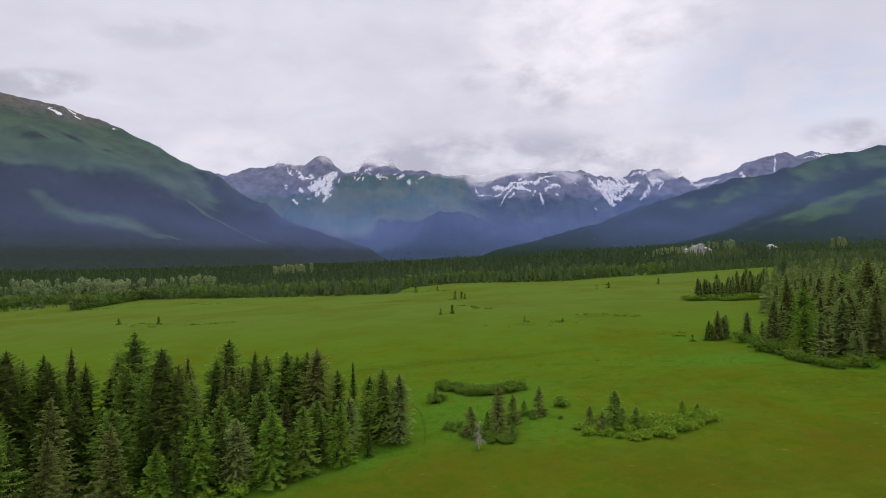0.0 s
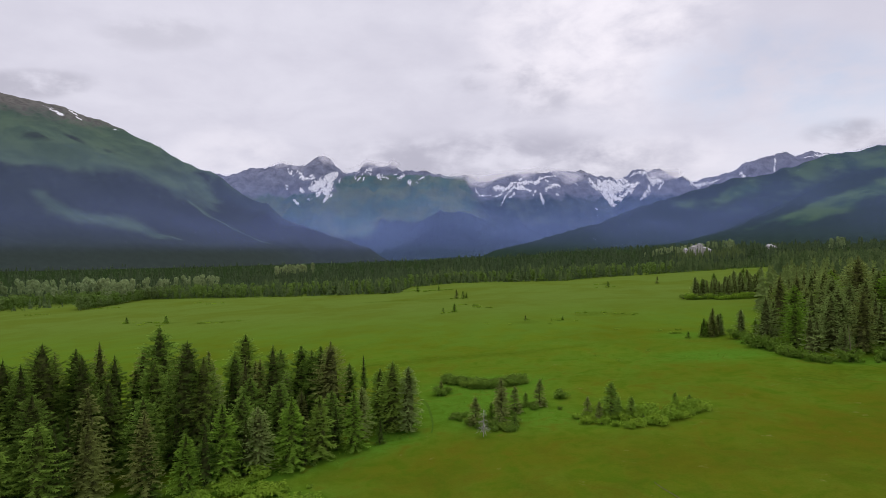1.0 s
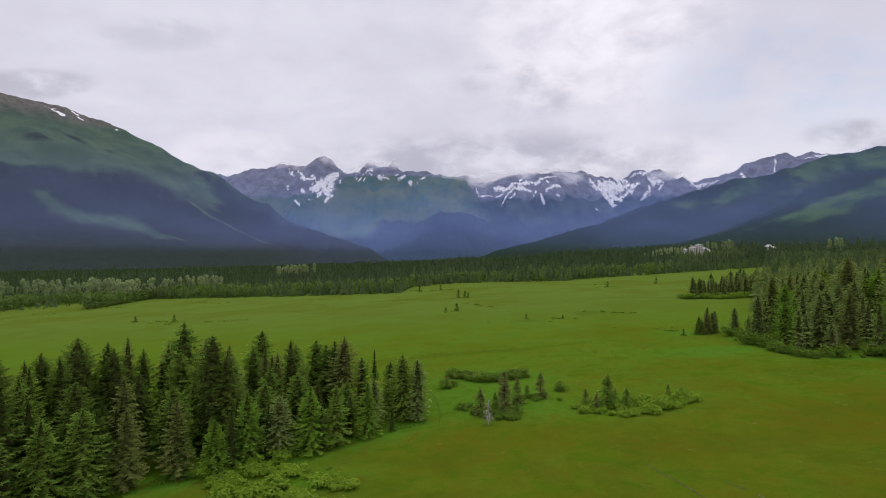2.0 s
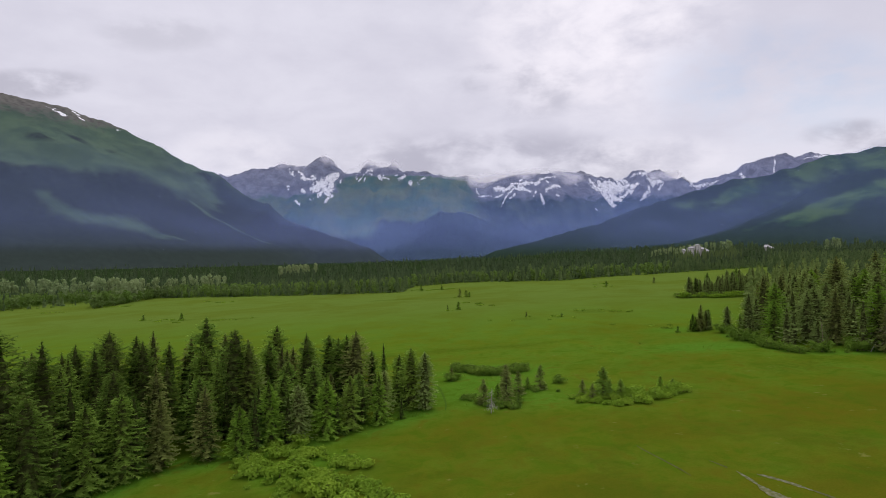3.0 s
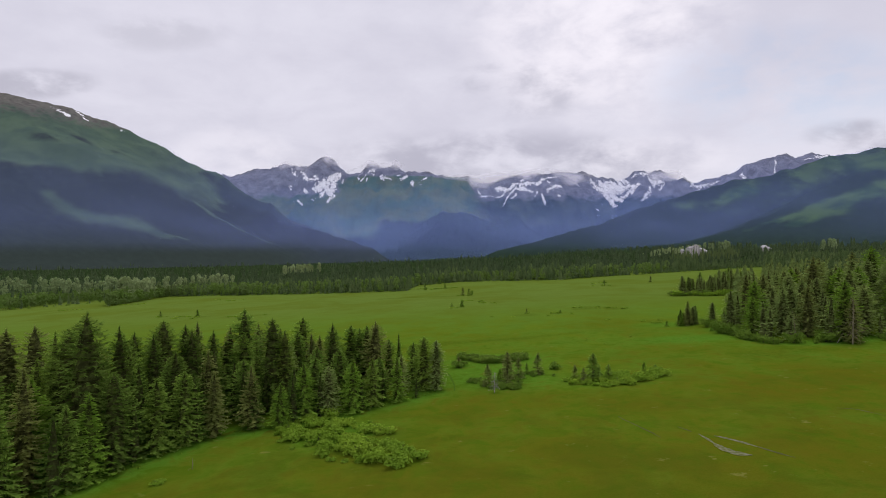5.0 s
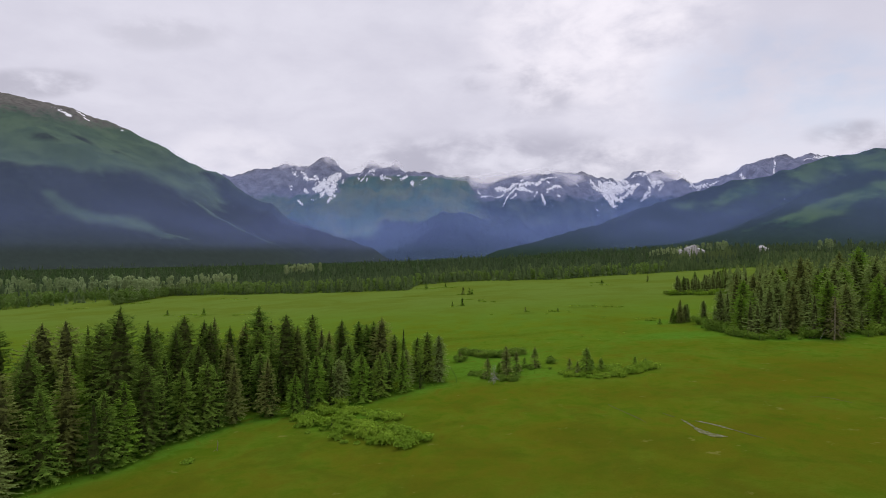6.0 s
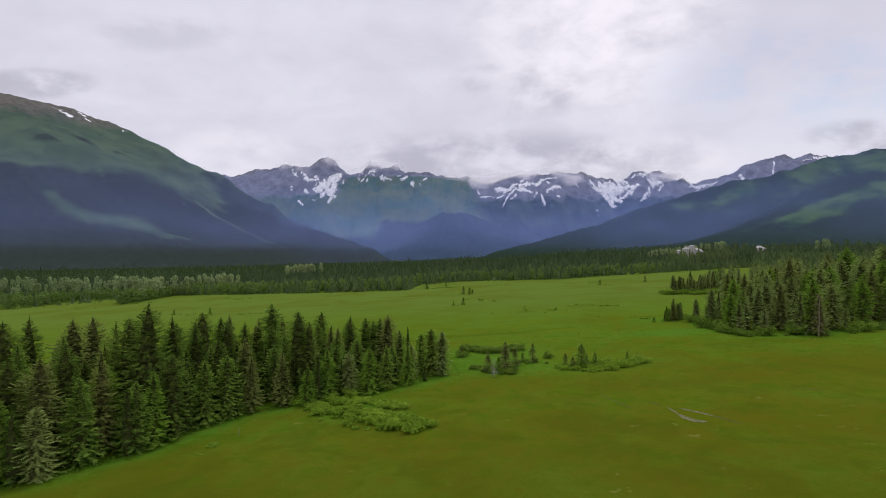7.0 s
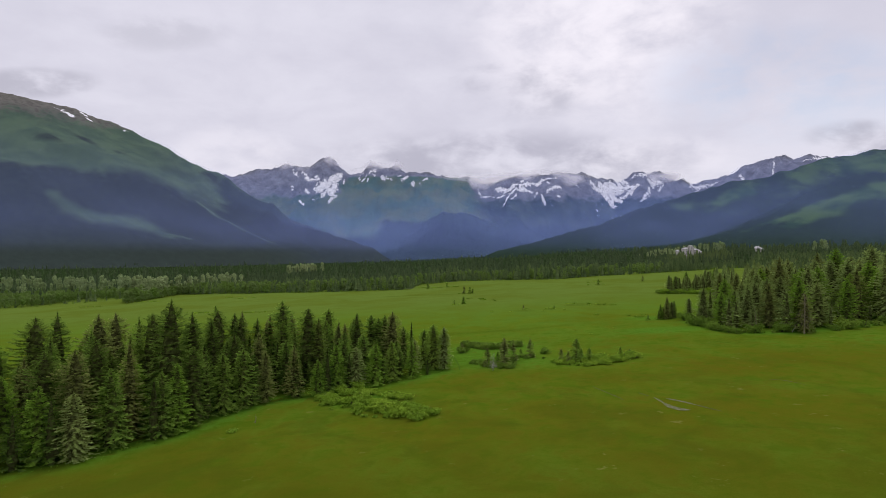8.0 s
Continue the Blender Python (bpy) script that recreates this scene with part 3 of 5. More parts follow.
SPUR_SNOW = [(870, 4840, 640), (960, 4700, 480), (1060, 4560, 280), (1120, 4450, 110)]
SPUR_EAST = [(1790, 4840, 620), (1560, 4700, 430), (1350, 4560, 240)]
SPUR_WEST = [(-1310, 4830, 690), (-1180, 4680, 470), (-1040, 4540, 250)]
# snow and ice: strips in plan of (x, y) to (x, y), half width
SNOW_WEST = [(-858, 4715, -929, 4588, 22), (-912, 4614, -981, 4521, 26), (-922, 4555, -872, 4523, 22), (-969, 4506, -1017, 4526, 13), (-869, 4623, -891, 4507, 22),
    (-934, 4508, -941, 4438, 11), (-850, 4522, -879, 4404, 7), (-853, 4761, -854, 4716, 13), (-1174, 4773, -1089, 4610, 7), (-1104, 4617, -997, 4594, 11), (-1223, 4785,
    -1169, 4643, 4), (-1254, 4799, -1199, 4727, 4), (-1030, 4645, -998, 4599, 9), (-1085, 4518, -1056, 4507, 5), (-1086, 4540, -1070, 4527, 4), (-1110, 4426, -1074,
    4400, 7), (-1003, 4426, -980, 4419, 4), (-1215, 4579, -1190, 4553, 4)]
SNOW_CENTRE = [(-672, 4719, -638, 4736, 5), (-667, 4783, -701, 4823, 5), (-616, 4748, -567, 4793, 8), (-594, 4751, -571, 4756, 5), (-521, 4757, -476, 4722, 7),
    (-495, 4727, -478, 4743, 4), (-462, 4717, -429, 4704, 4), (-717, 4805, -690, 4751, 4), (-814, 4720, -817, 4663, 4), (-387, 4745, -351, 4758, 4), (-343, 4716, -308,
    4739, 10), (-264, 4682, -248, 4638, 6), (-255, 4681, -235, 4649, 4), (-182, 4667, -137, 4690, 4), (-199, 4651, -185, 4634, 4), (-631, 4683, -620, 4706, 4)]
SNOW_MIDDLE = [(277, 4731, 294, 4638, 4), (294, 4633, 421, 4648, 4), (270, 4765, 281, 4713, 4), (438, 4735, 551, 4728, 22), (477, 4676, 431, 4659, 9), (553, 4739,
    691, 4749, 22), (691, 4749, 809, 4763, 18), (810, 4768, 929, 4787, 9), (519, 4648, 465, 4553, 5), (570, 4618, 535, 4589, 7), (660, 4686, 697, 4634, 9), (545, 4679,
    637, 4683, 18), (627, 4780, 678, 4818, 7), (828, 4612, 926, 4657, 13), (888, 4580, 909, 4571, 4), (773, 4607, 787, 4532, 6), (742, 4634, 713, 4588, 4), (840, 4734,
    848, 4675, 4), (1034, 4699, 1085, 4684, 4)]
SNOW_EAST = [(1206, 4785, 1238, 4730, 11), (1220, 4749, 1301, 4709, 18), (1264, 4742, 1344, 4625, 22), (1347, 4794, 1391, 4709, 26), (1364, 4694, 1463, 4795, 26),
    (1451, 4833, 1511, 4655, 22), (1307, 4651, 1349, 4594, 13), (1420, 4655, 1489, 4616, 13), (1456, 4623, 1556, 4657, 13), (1556, 4794, 1631, 4742, 9), (1623, 4746,
    1738, 4784, 7), (1669, 4722, 1773, 4756, 18), (1634, 4646, 1614, 4565, 7), (1565, 4552, 1621, 4585, 9), (1676, 4675, 1726, 4753, 9), (1720, 4674, 1788, 4734, 4),
    (1537, 4532, 1587, 4551, 4), (1479, 4846, 1506, 4785, 11), (1290, 4775, 1430, 4770, 34), (1320, 4720, 1440, 4725, 32), (1344, 4690, 1400, 4630, 24), (1193, 4558, 1198, 4545, 4)]
SNOW_HIGH = [(1992, 4841, 2061, 4837, 5), (2046, 4836, 2201, 4785, 9), (2179, 4789, 2274, 4793, 5), (2003, 4755, 2102, 4794, 4), (2436, 4776, 2430, 4709, 9), (2736,
    4815, 2655, 4679, 4), (2808, 4843, 2884, 4844, 5), (3056, 4798, 3161, 4817, 11), (2968, 4792, 3028, 4776, 4), (3637, 4831, 3663, 4834, 5)]


def middle(x):
    """1 over the green mountain in the middle of the range."""
    return smooth(x, -950, -700) * smooth(x, 350, 120)


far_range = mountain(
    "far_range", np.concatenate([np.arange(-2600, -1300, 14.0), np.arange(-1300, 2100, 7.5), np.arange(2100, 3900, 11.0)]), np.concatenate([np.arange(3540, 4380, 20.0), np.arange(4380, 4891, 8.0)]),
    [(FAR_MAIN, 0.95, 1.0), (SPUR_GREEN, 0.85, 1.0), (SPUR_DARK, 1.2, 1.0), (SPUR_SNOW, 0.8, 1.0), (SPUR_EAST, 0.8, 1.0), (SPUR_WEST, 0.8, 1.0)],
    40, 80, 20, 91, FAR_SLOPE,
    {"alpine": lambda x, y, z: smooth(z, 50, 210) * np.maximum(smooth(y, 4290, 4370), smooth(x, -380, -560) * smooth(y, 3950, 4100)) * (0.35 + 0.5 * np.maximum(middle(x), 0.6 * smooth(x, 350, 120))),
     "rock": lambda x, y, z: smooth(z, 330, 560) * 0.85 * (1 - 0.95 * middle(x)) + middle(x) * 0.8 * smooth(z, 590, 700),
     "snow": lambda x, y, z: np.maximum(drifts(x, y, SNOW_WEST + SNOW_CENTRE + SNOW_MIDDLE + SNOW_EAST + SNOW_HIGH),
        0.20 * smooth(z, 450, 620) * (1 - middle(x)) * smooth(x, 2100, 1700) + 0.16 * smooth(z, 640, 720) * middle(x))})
tagged(far_range, "distant rocky mountain range with glaciers and snow patches", "mountain range", kind="structure")


def air_behind(x, y, z):
    """Metres of open air behind points of the valley, on the way outwards, before a slope closes it."""
    reach = np.hypot(x, y)
    open_air = np.full_like(x, 900.0)
    for far in np.arange(880.0, -1.0, -40.0):
        s = 1 + far / reach
        gx, gy, gz = x * s, y * s, 38 + (z - 38) * s
        for height, x0, x1, y0, y1 in SLOPES:
            inside_sheet = (gx > x0) & (gx < x1) & (gy > y0) & (gy < y1)
            open_air = np.where(inside_sheet & (height(gx, gy) > gz), far, open_air)
    return open_air


def skyline(a):
    """Steepest rise of the mountains, seen from the valley floor, along directions a from +y towards +x."""
    a = np.asarray(a, float)
    reach = np.arange(1250.0, 7000.0, 25.0)[:, None]
    x, y = reach * np.sin(a.ravel())[None], reach * np.cos(a.ravel())[None]
    best = np.zeros(a.size)
    for height, x0, x1, y0, y1 in SLOPES:
        on = (x > x0) & (x < x1) & (y > y0) & (y < y1)
        best = np.maximum(best, np.where(on, (height(x, y) - 38) / reach, 0).max(0))
    return best.reshape(a.shape)


def veil(name, radius, top, mat, seed=0, arc=(-75, 75), fall=850, lifted=0):
    """A curved bank of vapour before the slopes at the head of the valley, thinner upwards and where a slope stands close behind it."""
    ang = np.radians(np.linspace(arc[0], arc[1], 180))
    hs = np.linspace(0, 1, 44)
    a, h = np.meshgrid(ang, hs)
    r = radius * (1 + 0.02 * fractal(a * 6, h * 2, 70 + seed, 3))
    x, y = r * np.sin(a), r * np.cos(a)
    crest = np.minimum(top, 38 + 1.01 * radius * skyline(ang))[None, :]
    z = -40 + (crest + 40) * h
    co = np.stack([x, y, z], -1).reshape(-1, 3)
    i = np.arange(180 * 44).reshape(44, 180)
    quads = np.stack([i[:-1, :-1], i[:-1, 1:], i[1:, 1:], i[1:, :-1]], -1).reshape(-1, 4)
    full = smooth((z + 40) / (top + 40), 1.0, 0.05) * (smooth(z, 25, lifted) if lifted else 1.0)
    return mesh_object(name, co, quads, mat, {"thickness": (full * smooth(air_behind(x, y, z), 0, fall) * smooth(a, radians(arc[0]), radians(arc[0] + 6))).ravel()}, True)


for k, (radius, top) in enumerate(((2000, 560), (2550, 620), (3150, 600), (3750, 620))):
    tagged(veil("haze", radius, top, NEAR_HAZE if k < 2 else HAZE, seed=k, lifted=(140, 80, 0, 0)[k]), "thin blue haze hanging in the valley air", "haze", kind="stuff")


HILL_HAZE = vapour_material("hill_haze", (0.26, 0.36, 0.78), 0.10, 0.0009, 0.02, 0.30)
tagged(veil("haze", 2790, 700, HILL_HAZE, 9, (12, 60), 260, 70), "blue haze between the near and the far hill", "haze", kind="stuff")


def flat_veil(name, x0, x1, y, top, mat):
    """A straight bank of haze across the head of the valley, before the far range."""
    us, vs = np.linspace(x0, x1, 80), np.linspace(0, 1, 20)
    u, v = np.meshgrid(us, vs)
    crest = np.minimum(top, 38 + np.hypot(us, y) * skyline(np.arctan2(us, y)))[None, :]
    z = -40 + (crest + 40) * v
    co = np.stack([u, y + 25 * fractal(u / 400, v * 2, 88, 3), z], -1).reshape(-1, 3)
    i = np.arange(1600).reshape(20, 80)
    quads = np.stack([i[:-1, :-1], i[:-1, 1:], i[1:, 1:], i[1:, :-1]], -1).reshape(-1, 4)
    fade = smooth((z + 40) / (top + 40), 1.0, 0.1) * smooth(u, x0, x0 + 150) * smooth(u, x1, x1 - 150)
    return mesh_object(name, co, quads, mat, {"thickness": fade.ravel()}, True)


# Paler blue sheet colour that stands in for the air before the range.
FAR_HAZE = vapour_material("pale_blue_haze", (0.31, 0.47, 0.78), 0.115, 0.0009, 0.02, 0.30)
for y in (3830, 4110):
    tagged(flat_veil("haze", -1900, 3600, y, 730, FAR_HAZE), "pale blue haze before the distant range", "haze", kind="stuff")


CLOUD_BASE = ((-1500, 760), (-1160, 668), (-960, 760), (-800, 690), (-420, 705), (-240, 735), (30, 620), (330, 550), (520, 640), (860, 650), (1040, 565), (1180, 650), (1480, 800), (1660, 625), (1860, 630), (2060, 760))


def cloud_bank(name, x0, x1, y, seed):
    """A drifting bank of cloud before the summits: a billowed curtain with a ragged base, thinning upwards into the sky."""
    us, vs = np.linspace(x0, x1, 150), np.linspace(0, 1, 70)
    x, v = np.meshgrid(us, vs)
    base = np.interp(x, *zip(*CLOUD_BASE)) + 34 * fractal(x / 130, x * 0 + seed, seed, 4)
    z = base - 70 + 400 * v
    yy = y + 14 * np.sin(x / 310 + seed) + 0.12 * (z - 500)
    crest = 38 + (np.interp(x * 4845 / y, *zip(*FAR_CREST)) - 38) * y / 4845
    lump_z = 42 * fractal(x / 120, z / 70, seed + 1, 5)
    edge = smooth(z - base + lump_z, -34, 46) * smooth(z - crest, 55, 5) * smooth(x, x0, x0 + 160) * smooth(x, x1, x1 - 160)
    co = np.stack([x, yy, z], -1).reshape(-1, 3)
    i = np.arange(150 * 70).reshape(70, 150)
    quads = np.stack([i[:-1, :-1], i[:-1, 1:], i[1:, 1:], i[1:, :-1]], -1).reshape(-1, 4)
    quads = quads[edge.ravel()[quads].max(1) > 0.002]
    return mesh_object(name, co, quads, mat=CLOUD, masks={"thickness": edge.ravel()}, shade=True)


for k, (x0, x1) in enumerate(((-1420, -180), (-330, 1390), (1480, 2120))):
    tagged(cloud_bank("cloud", x0, x1, 4580 + 25 * k, 300 + k), "low grey-white cloud wrapped round the summits", "cloud", kind="stuff")


# ---------------------------------------------------------------- parts and things
def part(name, ob, parent, label=""):
    ob.name = name
    ob.parent = parent
    return tagged(ob, label)


def thing(name, label, category, group=""):
    return tagged(new(name), label, category, group)


def put_at(x, y, turn=0.0, size=1.0, sink=0.05):
    return Matrix.LocRotScale((x, y, float(ground_height(x, y)) - sink), Euler((0, 0, turn)), (size, size, size))


def tube(points, radii, sides=7):
    """Points and quads of a tapering tube."""
    co, faces = [], []
    for k, (p, r) in enumerate(zip(points, radii)):
        for j in range(sides):
            a = 2 * math.pi * j / sides
            co.append((p[0] + r * math.cos(a), p[1] + r * math.sin(a), p[2]))
            if k:
                b = (j + 1) % sides
                faces.append(((k - 1) * sides + j, (k - 1) * sides + b, k * sides + b, k * sides + j))
    return co, faces


def spruce_crown(rng, height, spread, bare, gap, thin, fine=11, taper=1.5, twig=1.0):
    """Triangles of a conifer crown: tiers of shelving boughs, each a flat spray of twigs; with how far out along its bough each point lies."""
    co, tris, out = [], [], []

    def leaf(points, far):
        n = len(co)
        co.extend(points)
        out.extend(far)
        tris.append((n, n + 1, n + 2))

    sides, rings = 9, max(5, int(height / 0.9))
    core = []
    for k in range(rings + 1):   # the dense inner mass of needles round the trunk
        t = bare + (0.99 - bare) * k / rings
        r = spread * ((1 - t ** taper) ** 0.9) * (0.42 if k % 2 == 0 else 0.30) * (0.55 + 0.45 * min(1.0, k / 2)) * min(1.0, (1 - t) / 0.12)
        core.append([(r * f * math.cos(6.283 * j / sides + 0.3 * k), r * f * math.sin(6.283 * j / sides + 0.3 * k), height * t - (0.25 if k % 2 == 0 else 0.0) * r * f)
                     for j in range(sides) for f in (rng.uniform(0.7, 1.15),)])
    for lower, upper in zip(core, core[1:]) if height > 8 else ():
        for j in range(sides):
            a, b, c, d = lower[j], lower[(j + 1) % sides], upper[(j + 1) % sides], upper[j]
            # Low values give the core the dark tone painted as inner shade.
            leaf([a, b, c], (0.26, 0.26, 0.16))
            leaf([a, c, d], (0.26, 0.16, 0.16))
    lobes = [(rng.uniform(0, 6.28), rng.uniform(0.1, 0.9), rng.uniform(-0.30, 0.22)) for _ in range(7)]
    z = height * bare
    while z < height * 0.985:
        t = z / height
        full = spread * ((1 - t ** taper) ** 0.9) * (0.6 + 0.4 * min(1.0, (t - bare + 0.03) / 0.12)) * rng.uniform(0.80, 1.1) * min(1.0, (1 - t) / 0.12 + 0.06)
        count = rng.randint(6, 8) if t < 0.8 else 5
        twist = rng.uniform(0, 6.28)
        for b in range(count):
            if rng.random() < thin:
                continue
            a = twist + 6.283 * b / count + rng.uniform(-0.35, 0.35)
            lobe = 1 + sum(w * max(0.0, math.cos(a - la)) ** 2 * math.exp(-((t - lt) / 0.12) ** 2) for la, lt, w in lobes)
            reach = full * lobe * rng.uniform(0.66, 1.08) + 0.14
            rise = (rng.uniform(0.0, 0.12) + 0.22 * t ** 4) * reach * (0.3 + 1.2 * t)
            droop = rng.uniform(0.22, 0.46) * reach * (1.15 - t)
            ca, sa = math.cos(a), math.sin(a)
            seg = max(2, min(fine, int(reach / 0.33)))
            zb = z + rng.uniform(-0.2, 0.2)
            bend = rng.uniform(-0.10, 0.10) * reach
            spine = []
            for k in range(seg + 1):
                u = k / seg
                r = reach * (0.04 + 0.96 * u)
                side = bend * u * u
                spine.append((r * ca - side * sa, r * sa + side * ca, zb + rise * u - droop * u ** 1.6 + 0.13 * reach * u ** 5))
            wide = min(0.30 * reach + 0.06, 0.66 * twig)
            for k in range(seg):
                p, q = spine[k], spine[k + 1]
                u = (k + 0.5) / seg
                w = wide * (0.40 + 1.5 * u * (1.15 - u)) * rng.uniform(0.75, 1.25) + 0.05
                for sign in (-1, 1):
                    if rng.random() < 0.08 + 0.25 * (u < 0.25):
                        continue
                    ahead = rng.uniform(0.1, 0.9) * w
                    sag = rng.uniform(-0.12, 0.55) * w
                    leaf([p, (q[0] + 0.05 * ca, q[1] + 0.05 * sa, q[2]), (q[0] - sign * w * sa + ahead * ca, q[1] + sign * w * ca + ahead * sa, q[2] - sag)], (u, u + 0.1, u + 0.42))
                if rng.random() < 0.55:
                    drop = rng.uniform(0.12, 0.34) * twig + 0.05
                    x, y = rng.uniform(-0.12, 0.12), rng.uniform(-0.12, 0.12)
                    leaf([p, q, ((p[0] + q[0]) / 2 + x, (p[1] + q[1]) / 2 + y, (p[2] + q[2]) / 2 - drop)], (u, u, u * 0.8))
            e, f = spine[-1], spine[-2]
            leaf([(f[0] - 0.13 * sa, f[1] + 0.13 * ca, f[2]), (f[0] + 0.13 * sa, f[1] - 0.13 * ca, f[2]), (e[0] + 0.28 * ca, e[1] + 0.28 * sa, e[2] - 0.02)], (0.9, 0.9, 1.4))
        z += gap * rng.uniform(0.65, 1.35) * (0.34 + 0.62 * (1 - t))
    for k in range(5):
        a = 1.256 * k
        leaf([(0, 0, height * 1.01), (0.11 * math.cos(a), 0.11 * math.sin(a), height * 0.95), (0.11 * math.cos(a + 1.3), 0.11 * math.sin(a + 1.3), height * 0.95)], (1.0, 0.6, 0.6))
    return co, tris, out


def spruce(seed, height, spread, needles, label, bare=0.05, gap=0.7, thin=0.08, taper=1.5, group="spruces of the valley floor"):
    """A conifer at the origin, `height` metres high."""
    rng = random.Random(seed)
    tree = thing("spruce_tree", label, "tree", group)
    lean = rng.uniform(-0.012, 0.012)
    pts = [(lean * height * s, 0.3 * lean * height * s * s, height * 0.97 * s - 0.4 * (s == 0)) for s in (0, 0.03, 0.25, 0.5, 0.75, 1)]
    base = 0.011 * height + 0.04
    co, faces = tube(pts, [base * 1.35, base, base * 0.8, base * 0.55, base * 0.3, 0.015])
    part("trunk", mesh_object("trunk", co, faces, BARK, shade=True), tree)
    co, tris, outward = spruce_crown(rng, height, spread, bare, gap, thin, taper=taper, twig=min(1.0, 0.25 + height / 18))
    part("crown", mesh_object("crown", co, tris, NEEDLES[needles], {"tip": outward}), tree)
    return tree


SPRUCES = {
    "tall": [spruce(11, 26, 7.0, "hemlock", "tall dark green spruce with drooping boughs in a dense stand", gap=0.8, taper=1.7),
             spruce(12, 26, 6.0, "dark", "tall slender dark green spruce with a pointed crown", gap=0.8, taper=1.4),
             spruce(13, 26, 7.6, "hemlock", "tall broad dark green hemlock with layered boughs", gap=0.85, taper=2.3),
             spruce(14, 26, 5.6, "rusty", "tall grey-green spruce with thin, partly browned boughs", gap=0.85, thin=0.18, taper=1.8),
             spruce(15, 26, 6.3, "dark", "tall spruce with full mid-green boughs", gap=0.8, taper=1.9)],
    "round": [spruce(71, 23, 6.0, "hemlock", "broad dark green hemlock with a full rounded crown", gap=0.8, taper=4.2),
              spruce(72, 23, 5.4, "hemlock", "tall hemlock with a dense deep green crown and a soft top", gap=0.8, taper=3.4),
              spruce(73, 23, 5.8, "rusty", "broad hemlock with brown inner boughs and a rounded top", gap=0.85, thin=0.14, taper=3.8)],
    "column": [spruce(61, 17, 4.2, "dark", "dark green spruce with a narrow, even column of boughs", gap=0.6, taper=3.2),
               spruce(62, 17, 3.3, "rusty", "narrow grey-brown spruce with short boughs to the ground", gap=0.6, thin=0.14, taper=2.6),
               spruce(63, 17, 4.6, "dark", "full dark green spruce with a blunt tapering top", gap=0.6, taper=3.6),
               spruce(64, 17, 4.0, "pale", "narrow pale green spruce with dense short boughs", gap=0.6, taper=2.8)],
    "fresh": [spruce(21, 14, 4.7, "fresh", "bright green young spruce with full boughs", gap=0.55),
              spruce(22, 14, 3.9, "fresh", "bright green slender young spruce at the stand's edge", gap=0.55),
              spruce(23, 14, 4.6, "dark", "mid-height dark green spruce with wide lower boughs", gap=0.55),
              spruce(24, 14, 3.5, "rusty", "mid-height greyish spruce with browned lower boughs", gap=0.55, thin=0.14)],
    "spire": [spruce(31, 22, 3.2, "dark", "very tall spruce with a thin ragged spire", bare=0.10, thin=0.16),
              spruce(32, 22, 3.5, "dull", "tall spruce with a sparse brownish crown", bare=0.12, thin=0.24)],
    "pale": [spruce(51, 20, 6.2, "pale", "tall pale grey-green spruce with full boughs", taper=2.2),
             spruce(52, 20, 5.4, "rusty", "tall thin spruce with rust-brown boughs", thin=0.16, taper=2.2),
             spruce(53, 20, 6.6, "pale", "broad pale green hemlock with soft layered boughs", taper=2.4),
             spruce(54, 20, 5.8, "fresh", "tall green spruce with dense boughs", taper=2.6)],
    "small": [spruce(41, 5, 1.7, "dark", "small green spruce standing in the bog", gap=0.3),
              spruce(42, 5, 1.4, "rusty", "small thin spruce with sparse browned boughs", gap=0.3, thin=0.2),
              spruce(43, 5, 1.8, "fresh", "small bushy green spruce", gap=0.28)],
}
NOMINAL = {"tall": 26, "round": 23, "column": 17, "pale": 20, "fresh": 14, "spire": 22, "small": 5}
USED = set()


def plant(kind, x, y, height, rng, pick=None):
    """Stand a tree of a kind on the ground: the first use takes the pattern itself, later ones are copies."""
    pattern = SPRUCES[kind][rng.randrange(len(SPRUCES[kind])) if pick is None else pick % len(SPRUCES[kind])]
    m = put_at(x, y, rng.uniform(0, 6.28), height / NOMINAL[kind] / pattern.scale.x, 0.1)
    if pattern not in USED:
        USED.add(pattern)
        pattern.matrix_basis = m
        return pattern
    return copy_thing(pattern, m)


def inside(x, y, poly):
    hit = False
    for (x0, y0), (x1, y1) in zip(poly, poly[1:] + poly[:1]):
        if (y0 > y) != (y1 > y) and x < (x1 - x0) * (y - y0) / (y1 - y0) + x0:
            hit = not hit
    return hit


def scatter(poly, spacing, tries, rng, taken):
    """Random spots inside a polygon, at least `spacing` from each other and from those taken."""
    xs, ys = [p[0] for p in poly], [p[1] for p in poly]
    spots = []
    for _ in range(tries):
        x, y = rng.uniform(min(xs), max(xs)), rng.uniform(min(ys), max(ys))
        if inside(x, y, poly) and all((x - a) ** 2 + (y - b) ** 2 > spacing * spacing for a, b in taken):
            spots.append((x, y))
            taken.append((x, y))
    return spots


def far_tree(tiers, sides, rng):
    """A coarse conifer of height 1: stacked ragged cones."""
    co, tris = [], []
    for k in range(tiers):
        t0 = 0.06 + 0.90 * k / tiers
        top, r = min(1.0, t0 + 1.55 / tiers), 0.155 * (1 - t0) ** 0.8 + 0.012
        n = len(co)
        co.append((0, 0, top))
        for j in range(sides):
            a = 6.283 * (j + 0.5 * (k % 2)) / sides
            rr = r * rng.uniform(0.6, 1.25)
            co.append((rr * math.cos(a), rr * math.sin(a), t0 - rng.uniform(-0.01, 0.03)))
        tris += [(n, n + 1 + j, n + 1 + (j + 1) % sides) for j in range(sides)]
    return np.array(co), np.array(tris)


